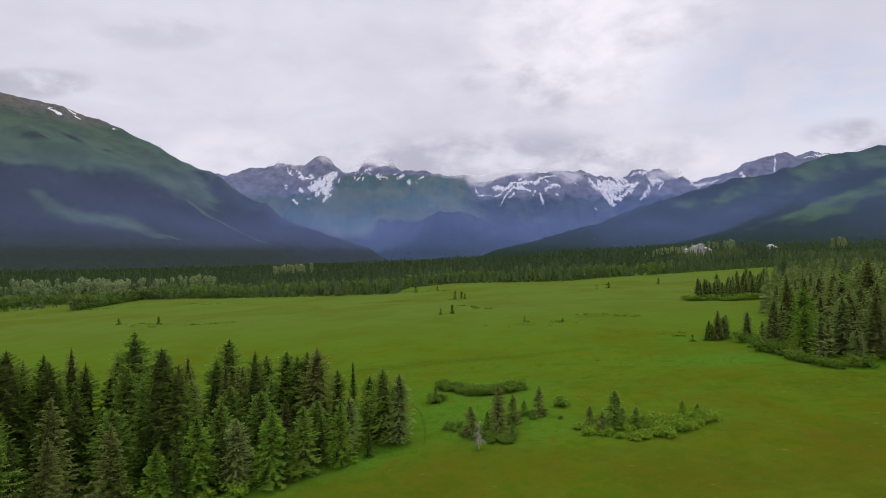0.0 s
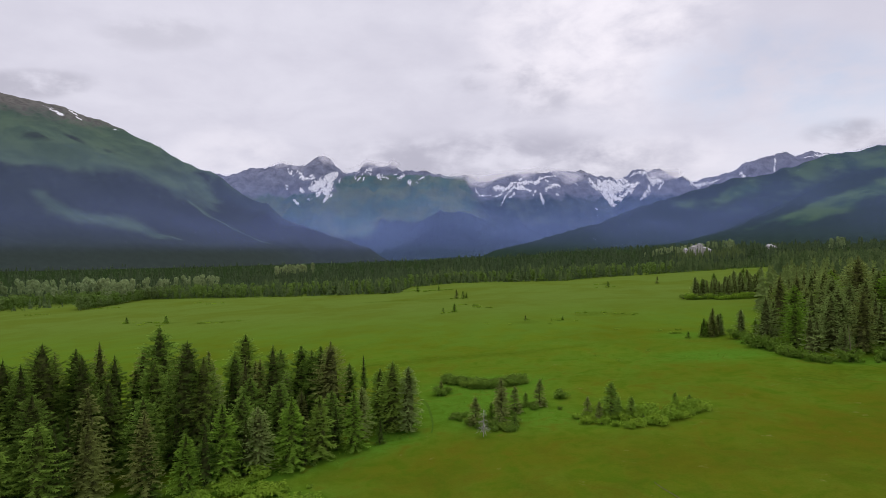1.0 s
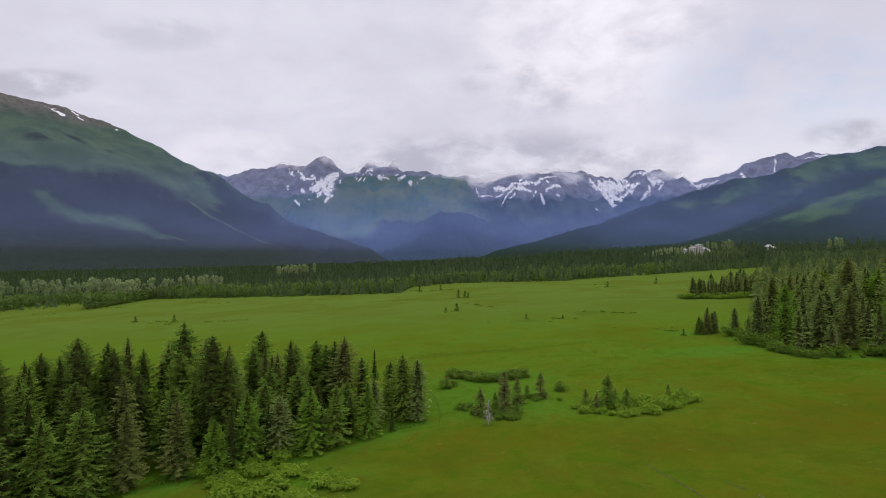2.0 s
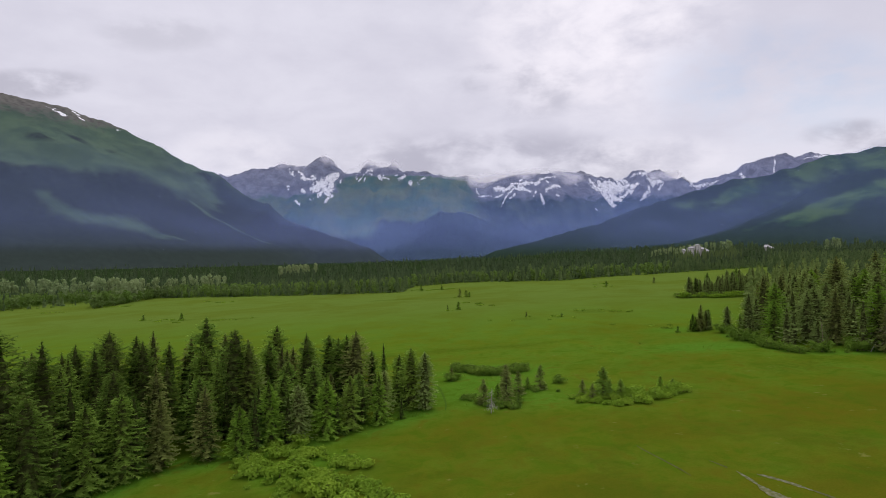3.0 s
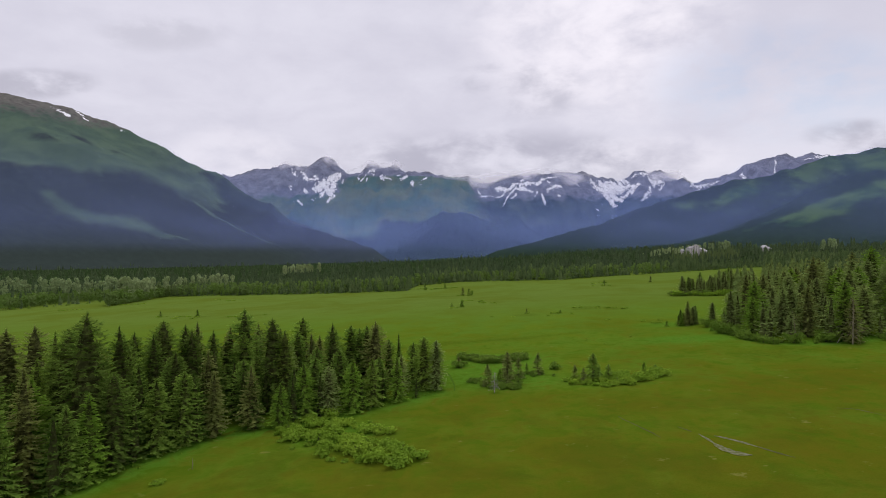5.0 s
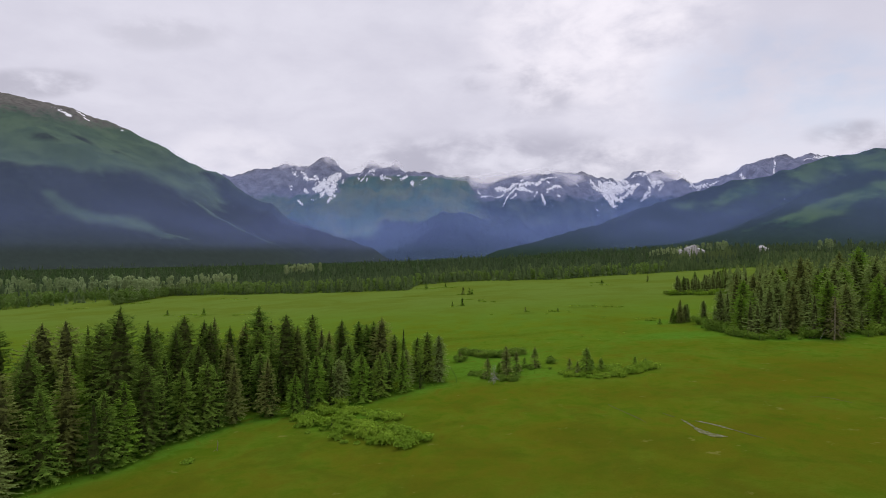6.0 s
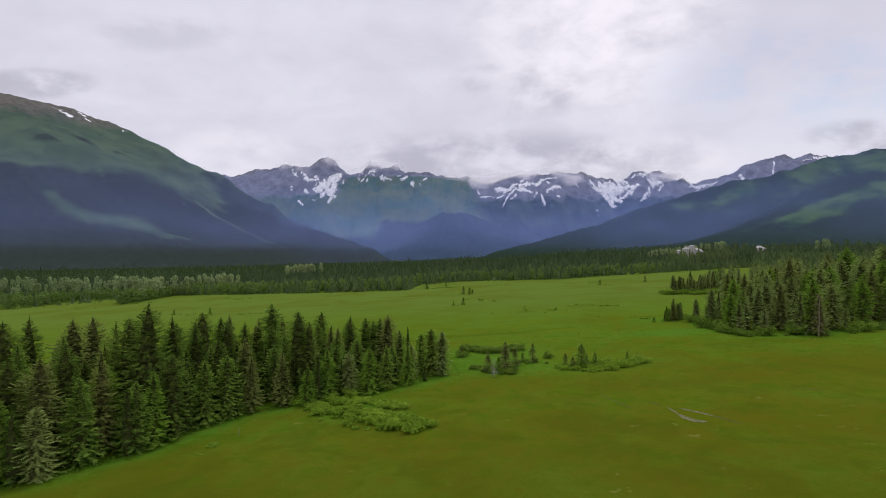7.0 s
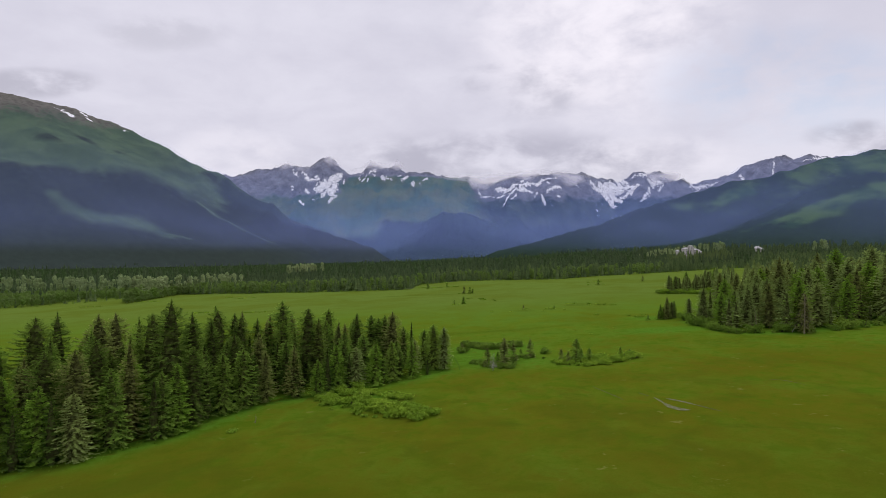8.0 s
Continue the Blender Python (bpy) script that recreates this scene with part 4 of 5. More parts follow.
def stamp(name, patterns, xs, ys, zs, heights, widths, mat, seed):
    """Many small trees joined into one mesh."""
    gen = np.random.default_rng(seed)
    cos, faces, tips, start = [], [], [], 0
    pick = gen.integers(0, len(patterns), len(xs))
    turn = gen.uniform(0, 6.28, len(xs))
    for k, (pc, pf, *outward) in enumerate(patterns):
        w = np.where(pick == k)[0]
        if not len(w):
            continue
        c, s = np.cos(turn[w])[:, None], np.sin(turn[w])[:, None]
        x = xs[w][:, None] + widths[w][:, None] * (pc[None, :, 0] * c - pc[None, :, 1] * s)
        y = ys[w][:, None] + widths[w][:, None] * (pc[None, :, 0] * s + pc[None, :, 1] * c)
        z = zs[w][:, None] + heights[w][:, None] * pc[None, :, 2]
        cos.append(np.stack([x, y, z], -1).reshape(-1, 3))
        faces.append((pf[None] + (np.arange(len(w)) * len(pc))[:, None, None] + start).reshape(-1, 3))
        # Default: painted shade by the trunk, painted light towards the rim.
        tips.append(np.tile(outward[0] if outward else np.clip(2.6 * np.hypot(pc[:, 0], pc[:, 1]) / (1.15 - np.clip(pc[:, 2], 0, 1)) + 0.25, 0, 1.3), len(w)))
        start += len(w) * len(pc)
    return mesh_object(name, np.concatenate(cos), np.concatenate(faces), mat, {"tip": np.concatenate(tips)})


def thicket(name, spots, heights, seed, label, needles="under"):
    """Many young spruces joined into one mesh, filling a stand between its larger trees."""
    rng = random.Random(seed)
    patterns = []
    for k in range(4):
        co, tris, outward = spruce_crown(rng, 10, rng.uniform(2.4, 3.1), 0.03, 1.15, 0.05, 4)
        patterns.append((np.array(co) / 10, np.array(tris), np.array(outward)))
    xs, ys = np.array([p[0] for p in spots]), np.array([p[1] for p in spots])
    hs = np.array(heights)
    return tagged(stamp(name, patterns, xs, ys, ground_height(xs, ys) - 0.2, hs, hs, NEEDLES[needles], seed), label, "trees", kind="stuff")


# trees that stand out: x, y, height
LEFT_TALL = [(-111, 86, 28.7), (-101, 97, 27), (-87, 83.4, 26.7), (-80.5, 78, 27.7), (-72.2, 70.5, 31.5), (-75.3, 109, 25.5), (-71.6, 113.7, 23.5), (-71, 80, 27.3),
             (-99, 85, 27.6), (-95, 75, 24.4), (-106, 70, 29), (-68.7, 111, 22.7), (-46.6, 109, 24.5), (-43.2, 108.4, 21.3), (-32.8, 119.8, 21.4), (-21.4, 125.3, 20.5)]
LEFT_SPIRES = [(-58.4, 122, 26.5), (-47.3, 145.5, 21.2), (-63.4, 124.8, 21.3), (-39, 120.5, 19), (-29.5, 131.6, 19.2), (-24.4, 129.2, 19.2), (-26.7, 130, 18.3),
               (-15.5, 137, 15.4), (-7.2, 123.2, 15.6), (-38.3, 128.6, 17), (-3.7, 122, 14.6), (-51.7, 112, 18.8), (-10.5, 128, 13.5), (-18, 131, 14.5)]
LEFT_FRESH = [(-80.4, 44.5, 14.5), (-69.4, 59.6, 15.3), (-67.2, 62.8, 16.6), (-53.9, 88.4, 14.5), (-77.3, 52.7, 17.8), (-79.9, 65.7, 19.4), (-40.2, 93.5, 10.5),
              (-24.5, 103, 13.5), (-30.5, 102, 12.5), (-14, 111, 12), (-47, 93, 15), (-62, 78, 16), (-88, 45, 16), (-98, 48, 18), (-36, 99, 14), (-20, 107, 12.5)]
RIGHT_TALL = [(163, 190, 19.3), (168.5, 201, 25.2), (169, 226, 30.2), (177.4, 208.4, 25), (140.2, 195, 20.4), (133.4, 188.4, 19), (144.4, 189.5, 15), (138.9, 212.5, 15.5),
              (129.3, 176, 10), (185, 192, 24), (200, 205, 27), (216, 200, 25), (151, 205, 21), (155, 225, 25), (190, 230, 28), (212, 235, 29), (205, 252, 31), (222, 262, 33), (238, 255, 33), (192, 258, 28), (252, 276, 34), (232, 236, 31), (180, 244, 26)]
RIGHT_CLUMP = [(113.5, 232, 8.5), (117.5, 233, 9.2), (110.5, 232, 5.5), (112, 228, 11.8), (115.5, 231, 9), (109, 229, 8), (123.3, 228, 10.8), (126, 222, 8)]
FAR_CLUMP = [(176, 393, 15.2), (197.6, 412, 16.3), (194, 404, 13.3), (182.5, 397, 13.6), (211.8, 403, 16.8), (243, 460, 17), (246, 440, 17.6), (188, 406, 12), (205, 411, 14),
             (222, 421, 16), (231, 431, 17), (218, 410, 13), (200, 398, 11), (236, 425, 15), (228, 445, 16)]
rng = random.Random(4)
taken = []
for group, kinds in ((LEFT_TALL, ("tall", "round", "tall", "round", "tall", "round", "round")), (LEFT_SPIRES, ("column", "column", "column", "spire")), (LEFT_FRESH, ("pale", "fresh", "fresh", "fresh", "fresh", "fresh", "fresh", "fresh")), (RIGHT_TALL, ("pale",)),
                     (RIGHT_CLUMP, ("pale", "fresh")), (FAR_CLUMP, ("pale", "fresh"))):
    for k, (x, y, h) in enumerate(group):
        plant(kinds[k % len(kinds)], x, y, h, rng, (0, 2)[k % 2] if group is FAR_CLUMP else (0, 2, 1, 3, 2, 0, 4)[k % 7])
        taken.append((x, y))
for x, y in scatter(LEFT_STAND, 5.8, 1500, rng, taken):
    plant(rng.choice(("tall", "round", "round", "tall") if x < -60 else ("column", "fresh", "column", "column")), x, y, (10.5 + 11 * float(smooth(-x, 8, 72))) * rng.uniform(0.8, 1.12), rng)
for x, y in scatter(RIGHT_STAND, 8.8, 900, rng, taken):
    plant("pale", x, y, rng.uniform(16, 23) + 5 * float(smooth(x, 140, 210)), rng)

FILL_LEFT, FILL_RIGHT = (scatter(poly, gap, 1500, rng, []) for poly, gap in ((LEFT_STAND, 6.0), (RIGHT_STAND, 8.6)))


thicket("spruce_thicket", FILL_LEFT, [(7 + 8 * float(smooth(-x, 8, 72))) * rng.uniform(0.75, 1.2) for x, y in FILL_LEFT], 7, "dense young spruces filling the stand beside the meadow")
CLUMP_FILL = [(x + rng.uniform(-5, 5), y + rng.uniform(-4, 4)) for x, y, h in FAR_CLUMP + FAR_CLUMP] + [(x + rng.uniform(-2.2, 2.2), y + rng.uniform(-1.5, 1.5)) for x, y, h in RIGHT_CLUMP]
thicket("spruce_thicket", CLUMP_FILL, [rng.uniform(7, 13) if y > 300 else rng.uniform(4, 8) for x, y in CLUMP_FILL], 9, "young spruces crowding the small clumps out in the meadow", "rusty")
thicket("spruce_thicket", FILL_RIGHT, [rng.uniform(8, 17) for _ in FILL_RIGHT], 8, "dense young spruces filling the pale stand by the meadow", "pale")


# ---------------------------------------------------------------- shrubs
def leaf_cloud(rng, radius, height, leaves, size):
    """Diamond leaves over a lumpy dome, as quads."""
    co, quads = [], []
    lumps = [(rng.uniform(-0.6, 0.6) * radius, rng.uniform(-0.6, 0.6) * radius, rng.uniform(0.15, 0.62) * height, rng.uniform(0.22, 0.5)) for _ in range(16)]
    for _ in range(leaves):
        lx, ly, lz, lr = rng.choice(lumps)
        v = Vector((rng.gauss(0, 1), rng.gauss(0, 1), rng.gauss(0.35, 0.8))).normalized()
        rr = rng.uniform(0.55, 1.05) if rng.random() < 0.8 else rng.uniform(1.05, 1.5)
        c = Vector((lx + v.x * lr * radius * rr, ly + v.y * lr * radius * rr, max(0.05, lz + v.z * lr * height * 0.6 * rr)))
        n = (v + Vector((rng.uniform(-0.7, 0.7), rng.uniform(-0.7, 0.7), rng.uniform(0.3, 1.5)))).normalized()
        a = n.orthogonal().normalized()
        a = (a * math.cos(k := rng.uniform(0, 6.28)) + n.cross(a) * math.sin(k)) * size * rng.uniform(0.7, 1.4)
        b = n.cross(a) * 0.55
        i = len(co)
        co += [c - a, c - b * 0.9 + n * 0.04, c + a, c + b * 0.9 + n * 0.04]
        quads.append((i, i + 1, i + 2, i + 3))
    return co, quads


def shrub(name, seed, radius, height, leaves, size, mat, label, group):
    rng = random.Random(seed)
    bush = thing(name, label, "shrub", group)
    for _ in range(4):
        a, r = rng.uniform(0, 6.28), rng.uniform(0.3, 0.7) * radius
        co, faces = tube([(0, 0, -0.1), (r * 0.4 * math.cos(a), r * 0.4 * math.sin(a), height * 0.4), (r * math.cos(a), r * math.sin(a), height * 0.8)], [0.05, 0.035, 0.012], 5)
        part("stem", mesh_object("stem", co, faces, BARK, shade=True), bush)
    co, quads = leaf_cloud(rng, radius, height, leaves, size)
    part("foliage", mesh_object("foliage", co, quads, mat), bush)
    return bush


SHRUBS = {
    "alder": [shrub("alder_shrub", 50 + k, 2.3, 1.9 + 0.4 * k, 560, 0.28, ALDER, "low spreading alder shrub with light green leaves", "alder thickets") for k in range(3)],
    "willow": [shrub("willow_shrub", 60 + k, 2.0, 2.6, 500, 0.24, WILLOW, "rounded dark green willow shrub in the meadow", "willow thickets") for k in range(3)],
    "scrub": [shrub("bog_scrub", 70 + k, 1.5, 0.6, 260, 0.24, ALDER, "low green scrub growing in the sedge", "scrub patches") for k in range(2)],
}


def plant_shrub(kind, x, y, size, rng):
    pattern = SHRUBS[kind][rng.randrange(len(SHRUBS[kind]))]
    m = put_at(x, y, rng.uniform(0, 6.28), size / pattern.scale.x, 0.05)
    if pattern not in USED:
        USED.add(pattern)
        pattern.matrix_basis = m
        return pattern
    return copy_thing(pattern, m)


ALDER_EAST = [(32.5, 121), (38, 119), (42, 116), (50, 116), (55, 120), (63, 125), (62, 131), (55, 127), (47, 129), (40, 132), (35, 126)]
ALDER_STAND = [(-40, 87), (-38, 81), (-33, 76), (-28, 77), (-25, 68), (-18, 65), (-9.6, 63), (-5.7, 66), (-10, 75), (-13.5, 84), (-19, 95), (-31, 100), (-38, 96)]
rng = random.Random(15)
for x, y in scatter(ALDER_EAST, 2.3, 900, rng, []):
    plant_shrub("alder", x, y, rng.uniform(0.45, 1.05), rng)
for x, y in scatter(ALDER_STAND, 2.3, 900, rng, []):
    if float(fractal(np.array(x / 5.0), np.array(y / 5.0), 55, 2)) > -0.34:
        plant_shrub("alder", x, y, rng.choice((0.3, 0.4, 0.5, 0.65, 0.85, 1.2)) * rng.uniform(0.85, 1.15), rng)
for k in range(70):   # the willow hedge behind the little spruces
    u = k / 69
    x = 4.6 + 23 * u
    plant_shrub("willow", x + rng.uniform(-0.8, 0.8), 171 - 9.5 * math.sin(2.6 * u) + rng.uniform(-2.2, 2.2), rng.uniform(0.8, 1.2), rng)
for x, y, size in ((3.1, 153.5, 1.1), (5, 156, 0.9), (34.5, 145, 1.1), (6.8, 130.3, 0.7), (9, 131, 0.6), (15, 119, 0.6), (18, 118, 0.55), (20, 131, 0.5), (23, 137, 0.6),
                   (25.5, 137, 0.7), (10, 125, 0.8), (29, 139, 0.6), (32, 134, 0.4), (13, 127, 0.7), (16, 121, 0.9), (17.5, 119, 0.8), (14.5, 123, 0.9), (19, 118.5, 0.7), (20, 124, 0.8), (12, 121, 0.7), (8, 128, 0.6), (22, 133, 0.7), (26, 134.5, 0.6), (6, 129, 0.5)):
    plant_shrub("willow", x, y, size, rng)
for k in range(38):   # bushes along the front of the right-hand stand
    u = k / 37 * 3.999
    corners = [(119, 214), (116, 192), (116, 170), (150, 163), (192, 175)]
    (ax, ay), (bx, by) = corners[int(u)], corners[int(u) + 1]
    w = u - int(u)
    plant_shrub("willow", ax + (bx - ax) * w + rng.uniform(-1.5, 2), ay + (by - ay) * w + rng.uniform(-1.5, 7), rng.choice((0.5, 0.8, 1.1, 1.6, 2.0)) * rng.uniform(0.85, 1.15), rng)
plant_shrub("alder", -53.2, 60.2, 0.55, rng)
for k in range(24):   # bushes before the far clump of trees
    u = k / 23
    plant_shrub("alder" if k % 2 else "willow", 168 + 60 * u, 390 - 12 * math.sin(3.1 * u) + rng.uniform(-3, 3), rng.uniform(1.2, 2.1), rng)
SCRUB = [(101.7, 243.5, 2.0), (104, 242, 1.6), (102, 227.7, 1.4), (4.4, 385, 2.2), (8, 386, 1.6), (12, 389, 2), (17, 509, 2.5), (22, 505, 2.5), (12, 510, 2), (214, 568, 2), (159, 547, 2.5),
         (68, 312, 2.6), (64, 313, 1.8), (51, 320, 1.6), (88, 340, 2.4), (84, 341, 1.8), (102, 329, 1.8), (106, 324, 2), (110, 319, 1.8), (-232, 433, 2.4), (-196, 419, 2.8)]
SCRUB_MORE = [(85, 265, 1.5), (-205, 424, 2.2), (-214, 430, 1.8), (-23, 633, 3), (-15, 636, 3), (-5, 640, 2.6), (8, 645, 2.4), (60, 300, 1.2), (75, 305, 1.4), (-150, 405, 1.6), (-140, 410, 1.8),
              (40, 305, 1.2), (28, 312, 1.4), (150, 550, 2), (165, 545, 2), (58, 200, 0.8), (63, 190, 0.8), (78, 205, 0.8)]
MEADOW_SCRUB = [(-231, 434), (-214, 417), (-212, 430), (-190, 404), (-165, 406), (-157, 406), (-357, 608), (-344, 609), (-266, 635), (-242, 608), (-232, 616), (18, 442), (26, 432), (69,
                318), (72, 314), (94, 336), (100, 329), (104, 324), (110, 324), (29, 416), (38, 406), (102, 250), (107, 250), (-29, 656), (-17, 636), (-3, 643), (9, 642), (161, 592),
                (172, 592), (-391, 553), (-380, 559)]
for x, y in MEADOW_SCRUB:
    for _ in range(1 + (y > 350) * 2):
        plant_shrub("scrub", x + rng.uniform(-0.012, 0.012) * y, y + rng.uniform(-3, 3), rng.uniform(0.5, 0.9) * (0.6 + y / 400), rng)
for x, y, size in SCRUB + SCRUB_MORE:
    plant_shrub("scrub", x, y, 0.62 * size, rng)

# little spruces in the bog
SMALL = [(41.8, 125, 8), (37, 127, 4.5), (46, 124, 4.8), (59, 132, 3.2), (62, 131, 2.6), (11.2, 124, 6.4), (17, 124, 8.4), (17.8, 133, 8.2), (21, 132, 6.4),
         (27.8, 137.5, 6.8), (24.5, 139, 3.4), (15, 127, 4.4), (19.6, 121, 3.4), (38.6, 123, 4.2), (44, 127, 4), (12, 389, 6), (4.4, 386, 4)]
SMALL_FAR = [(16.4, 509, 8), (22, 505, 7), (25, 507, 5), (102, 227.5, 3), (214, 568, 7), (160, 547, 6), (-196, 419, 6), (-232, 433, 5), (50, 320, 3), (-23, 634, 8), (0, 640, 6),
             (69, 311, 2.5), (3.5, 154, 4), (190, 173.5, 9)]
for k, (x, y, h) in enumerate(SMALL + SMALL_FAR):
    plant("small", x, y, h, rng, 1 if h > 6 and y < 160 and x < 40 else (0, 1, 0, 2)[k % 4])


def dead_tree(seed, height, boughs, label, wood=DEAD_WOOD):
    """A bleached dead conifer: bare trunk and bent bare boughs, each a part."""
    rng = random.Random(seed)
    tree = thing("dead_tree", label, "tree", "dead trees")
    co, faces = tube([(0, 0, -0.2), (0.01 * height, 0, 0.3 * height), (0.02 * height, 0.01 * height, 0.7 * height), (0.015 * height, 0.01 * height, height)],
                     [0.012 * height + 0.04, 0.01 * height + 0.03, 0.006 * height + 0.02, 0.01], 7)
    part("trunk", mesh_object("trunk", co, faces, wood, shade=True), tree)
    for k in range(boughs):
        z = height * rng.uniform(0.12, 0.92)
        a, r = rng.uniform(0, 6.28), (height - z) * 0.28 + 0.4
        co, faces = tube([(0, 0, z), (0.5 * r * math.cos(a), 0.5 * r * math.sin(a), z - 0.02 * r), (r * math.cos(a), r * math.sin(a), z - 0.25 * r)], [0.012 * height ** 0.6 + 0.02, 0.01 * height ** 0.6 + 0.012, 0.012], 4)
        part("bough", mesh_object("bough", co, faces, wood), tree)
    return tree


dead_tree(81, 6.0, 90, "small bleached dead spruce with bare drooping boughs", BLEACHED_WOOD).matrix_basis = put_at(12.4, 115.6)
dead_tree(82, 18.5, 150, "tall dead spruce with a pale bare trunk and grey boughs").matrix_basis = put_at(142, 160.9)
plant("pale", 143.6, 163, 16.5, rng, 1)
dead_tree(83, 2.2, 8, "grey broken stump at the meadow's edge").matrix_basis = put_at(-49.8, 67)
snag = dead_tree(84, 12, 5, "leaning bleached snag with few boughs")
snag.matrix_basis = put_at(129, 172.4) @ pose(0, 0, 0, 4, -9, 0)
broken = dead_tree(85, 17, 14, "slender bleached dead trunk leaning out of the stand", BLEACHED_WOOD)
broken.matrix_basis = put_at(148.8, 175.2) @ pose(0, 0, 0, 2, -7, 0)
fallen = dead_tree(86, 4.2, 6, "short bleached leaning stub at the stand's foot", BLEACHED_WOOD)
fallen.matrix_basis = put_at(139.3, 164.9) @ pose(0, 0, 0, 5, 24, 0)


# ---------------------------------------------------------------- water and trail
def ribbon(name, line, widths, mat, lift):
    """A narrow strip draped over the ground along a smoothed line."""
    pts = []
    for k in range(len(line) - 1):
        p0, p1, p2, p3 = (Vector(line[max(0, min(len(line) - 1, i))]) for i in (k - 1, k, k + 1, k + 2))
        for s in np.linspace(0, 1, 13)[: 12 if k < len(line) - 2 else 13]:
            pts.append((0.5 * (2 * p1 + (p2 - p0) * s + (2 * p0 - 5 * p1 + 4 * p2 - p3) * s * s + (3 * p1 - p0 - 3 * p2 + p3) * s ** 3), (k + s) / (len(line) - 1)))
    co, quads = [], []
    for i, (p, u) in enumerate(pts):
        q = pts[min(i + 1, len(pts) - 1)][0] - pts[max(i - 1, 0)][0]
        side = Vector((-q.y, q.x)).normalized()
        w = float(np.interp(u, np.linspace(0, 1, len(widths)), widths)) * (1 + 0.5 * float(fractal(np.array(i * 0.31), np.array(0.5), 77, 3)))
        for e in (-1, -0.33, 0.33, 1):
            c = p + side * w * e * 0.5
            co.append((c.x, c.y, float(ground_height(c.x, c.y)) + lift))
        if i:
            quads += [(4 * i - 4 + j, 4 * i - 3 + j, 4 * i + 1 + j, 4 * i + j) for j in range(3)]
    return mesh_object(name, co, quads, mat, shade=True)


POOLS = [([(49.6, 72.2), (49.9, 68.7), (50.0, 65.8)], [0.15, 0.8, 0.3]), ([(50.0, 66.2), (50.2, 63.0), (51.4, 60.0), (53.4, 58.8)], [0.4, 1.9, 2.2, 0.3]),
         ([(52.0, 70.6), (53.2, 69.0), (54.8, 66.7), (56.6, 63.0)], [0.15, 1.0, 0.9, 0.4]), ([(56.6, 63.2), (58.2, 59.2), (59.6, 56.4)], [0.4, 0.7, 0.1]), ([(85.3, 84.1), (88.6, 82.2), (90.7, 76.6)], [0.1, 0.45, 0.1]),
         ([(38.0, 87.5), (38.3, 85.5), (40.5, 76.9), (41.7, 71.2)], [0.05, 0.25, 0.4, 0.05]), ([(47.6, 77.8), (48.9, 74.0)], [0.15, 0.5])]
for line, widths in POOLS:
    tagged(ribbon("water", line, widths, WATER if max(widths) > 0.75 else MUD, 0.035), "shallow grey bog pool, its sky reflection put into the colour", "water", kind="structure")


# ---------------------------------------------------------------- the far forest
FAR_EDGE = [(-900, 470), (-600, 512), (-468, 582), (-420, 652), (-440, 700), (-380, 752), (-255, 709), (-142, 663), (-45, 633), (-38, 732), (19, 781), (88, 734),
            (150, 697), (192, 726), (268, 744), (334, 773), (465, 843), (620, 860), (900, 800)]


def edge_y(x):
    return np.interp(x, [p[0] for p in FAR_EDGE], [p[1] for p in FAR_EDGE])


gen = np.random.default_rng(8)
count = 12500
deep = 2 + 2500 * gen.random(count) ** 2.1
fx = gen.uniform(-0.95, 0.95, count) * (edge_y(0) + deep)
fy = edge_y(fx) + deep + 6 * gen.standard_normal(count)
fy = np.maximum(fy, edge_y(fx) + 1)
tall = (6 + 15 * gen.random(count) ** 1.8) * (1 + 0.5 * fractal(fx / 90, fy / 90, 33, 3)) * (0.75 + 0.25 * smooth(deep, 0, 40))
open_wood = (fx / fy < -0.55) & (deep < 120) & (gen.random(count) < 0.85)
open_wood |= (fx / fy < -0.36) & (deep < 260) & (gen.random(count) < 0.12)
fx, fy, deep, tall = fx[~open_wood], fy[~open_wood], deep[~open_wood], tall[~open_wood]
prng = random.Random(6)
near = deep < 90
coarse = [far_tree(4, 5, prng) for _ in range(5)]
finer = [far_tree(7, 6, prng) for _ in range(6)]
fz = ground_height(fx, fy) - 0.3
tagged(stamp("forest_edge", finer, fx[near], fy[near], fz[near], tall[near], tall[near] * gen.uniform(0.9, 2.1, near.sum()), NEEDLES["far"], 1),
       "dense dark spruce forest along the meadow's far edge", "forest", kind="stuff")
fringe = np.arange(-560, 560, 2.8)
fringe = fringe + gen.uniform(-2, 2, len(fringe))
back = edge_y(fringe) + gen.uniform(-7, 3, len(fringe))
low = gen.uniform(1.5, 4.5, len(fringe))
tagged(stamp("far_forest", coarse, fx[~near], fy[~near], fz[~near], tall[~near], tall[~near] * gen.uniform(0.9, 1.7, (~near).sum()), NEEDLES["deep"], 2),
       "dark spruce forest filling the valley floor, distance haze put into its colour", "forest", kind="stuff")

# taller trees between the right-hand stand and the far forest
gen = np.random.default_rng(12)
bx, by = gen.uniform(195, 760, 1900), gen.uniform(250, 900, 1900)
keep = (by > 300 + 0.05 * bx) & (bx > 0.50 * by + 62 - 0.02 * by) & ~((by > 455) & (bx < 0.575 * by))
bx, by = bx[keep], by[keep]
bh = gen.uniform(15, 26, len(bx)) * (1 + 0.2 * fractal(bx / 60, by / 60, 41, 3))
dense = [far_tree(13, 8, prng) for _ in range(6)]
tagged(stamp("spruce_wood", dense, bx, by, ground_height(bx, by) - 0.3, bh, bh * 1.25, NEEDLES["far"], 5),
       "tall dark spruce wood behind the meadow's edge", "forest", kind="stuff")
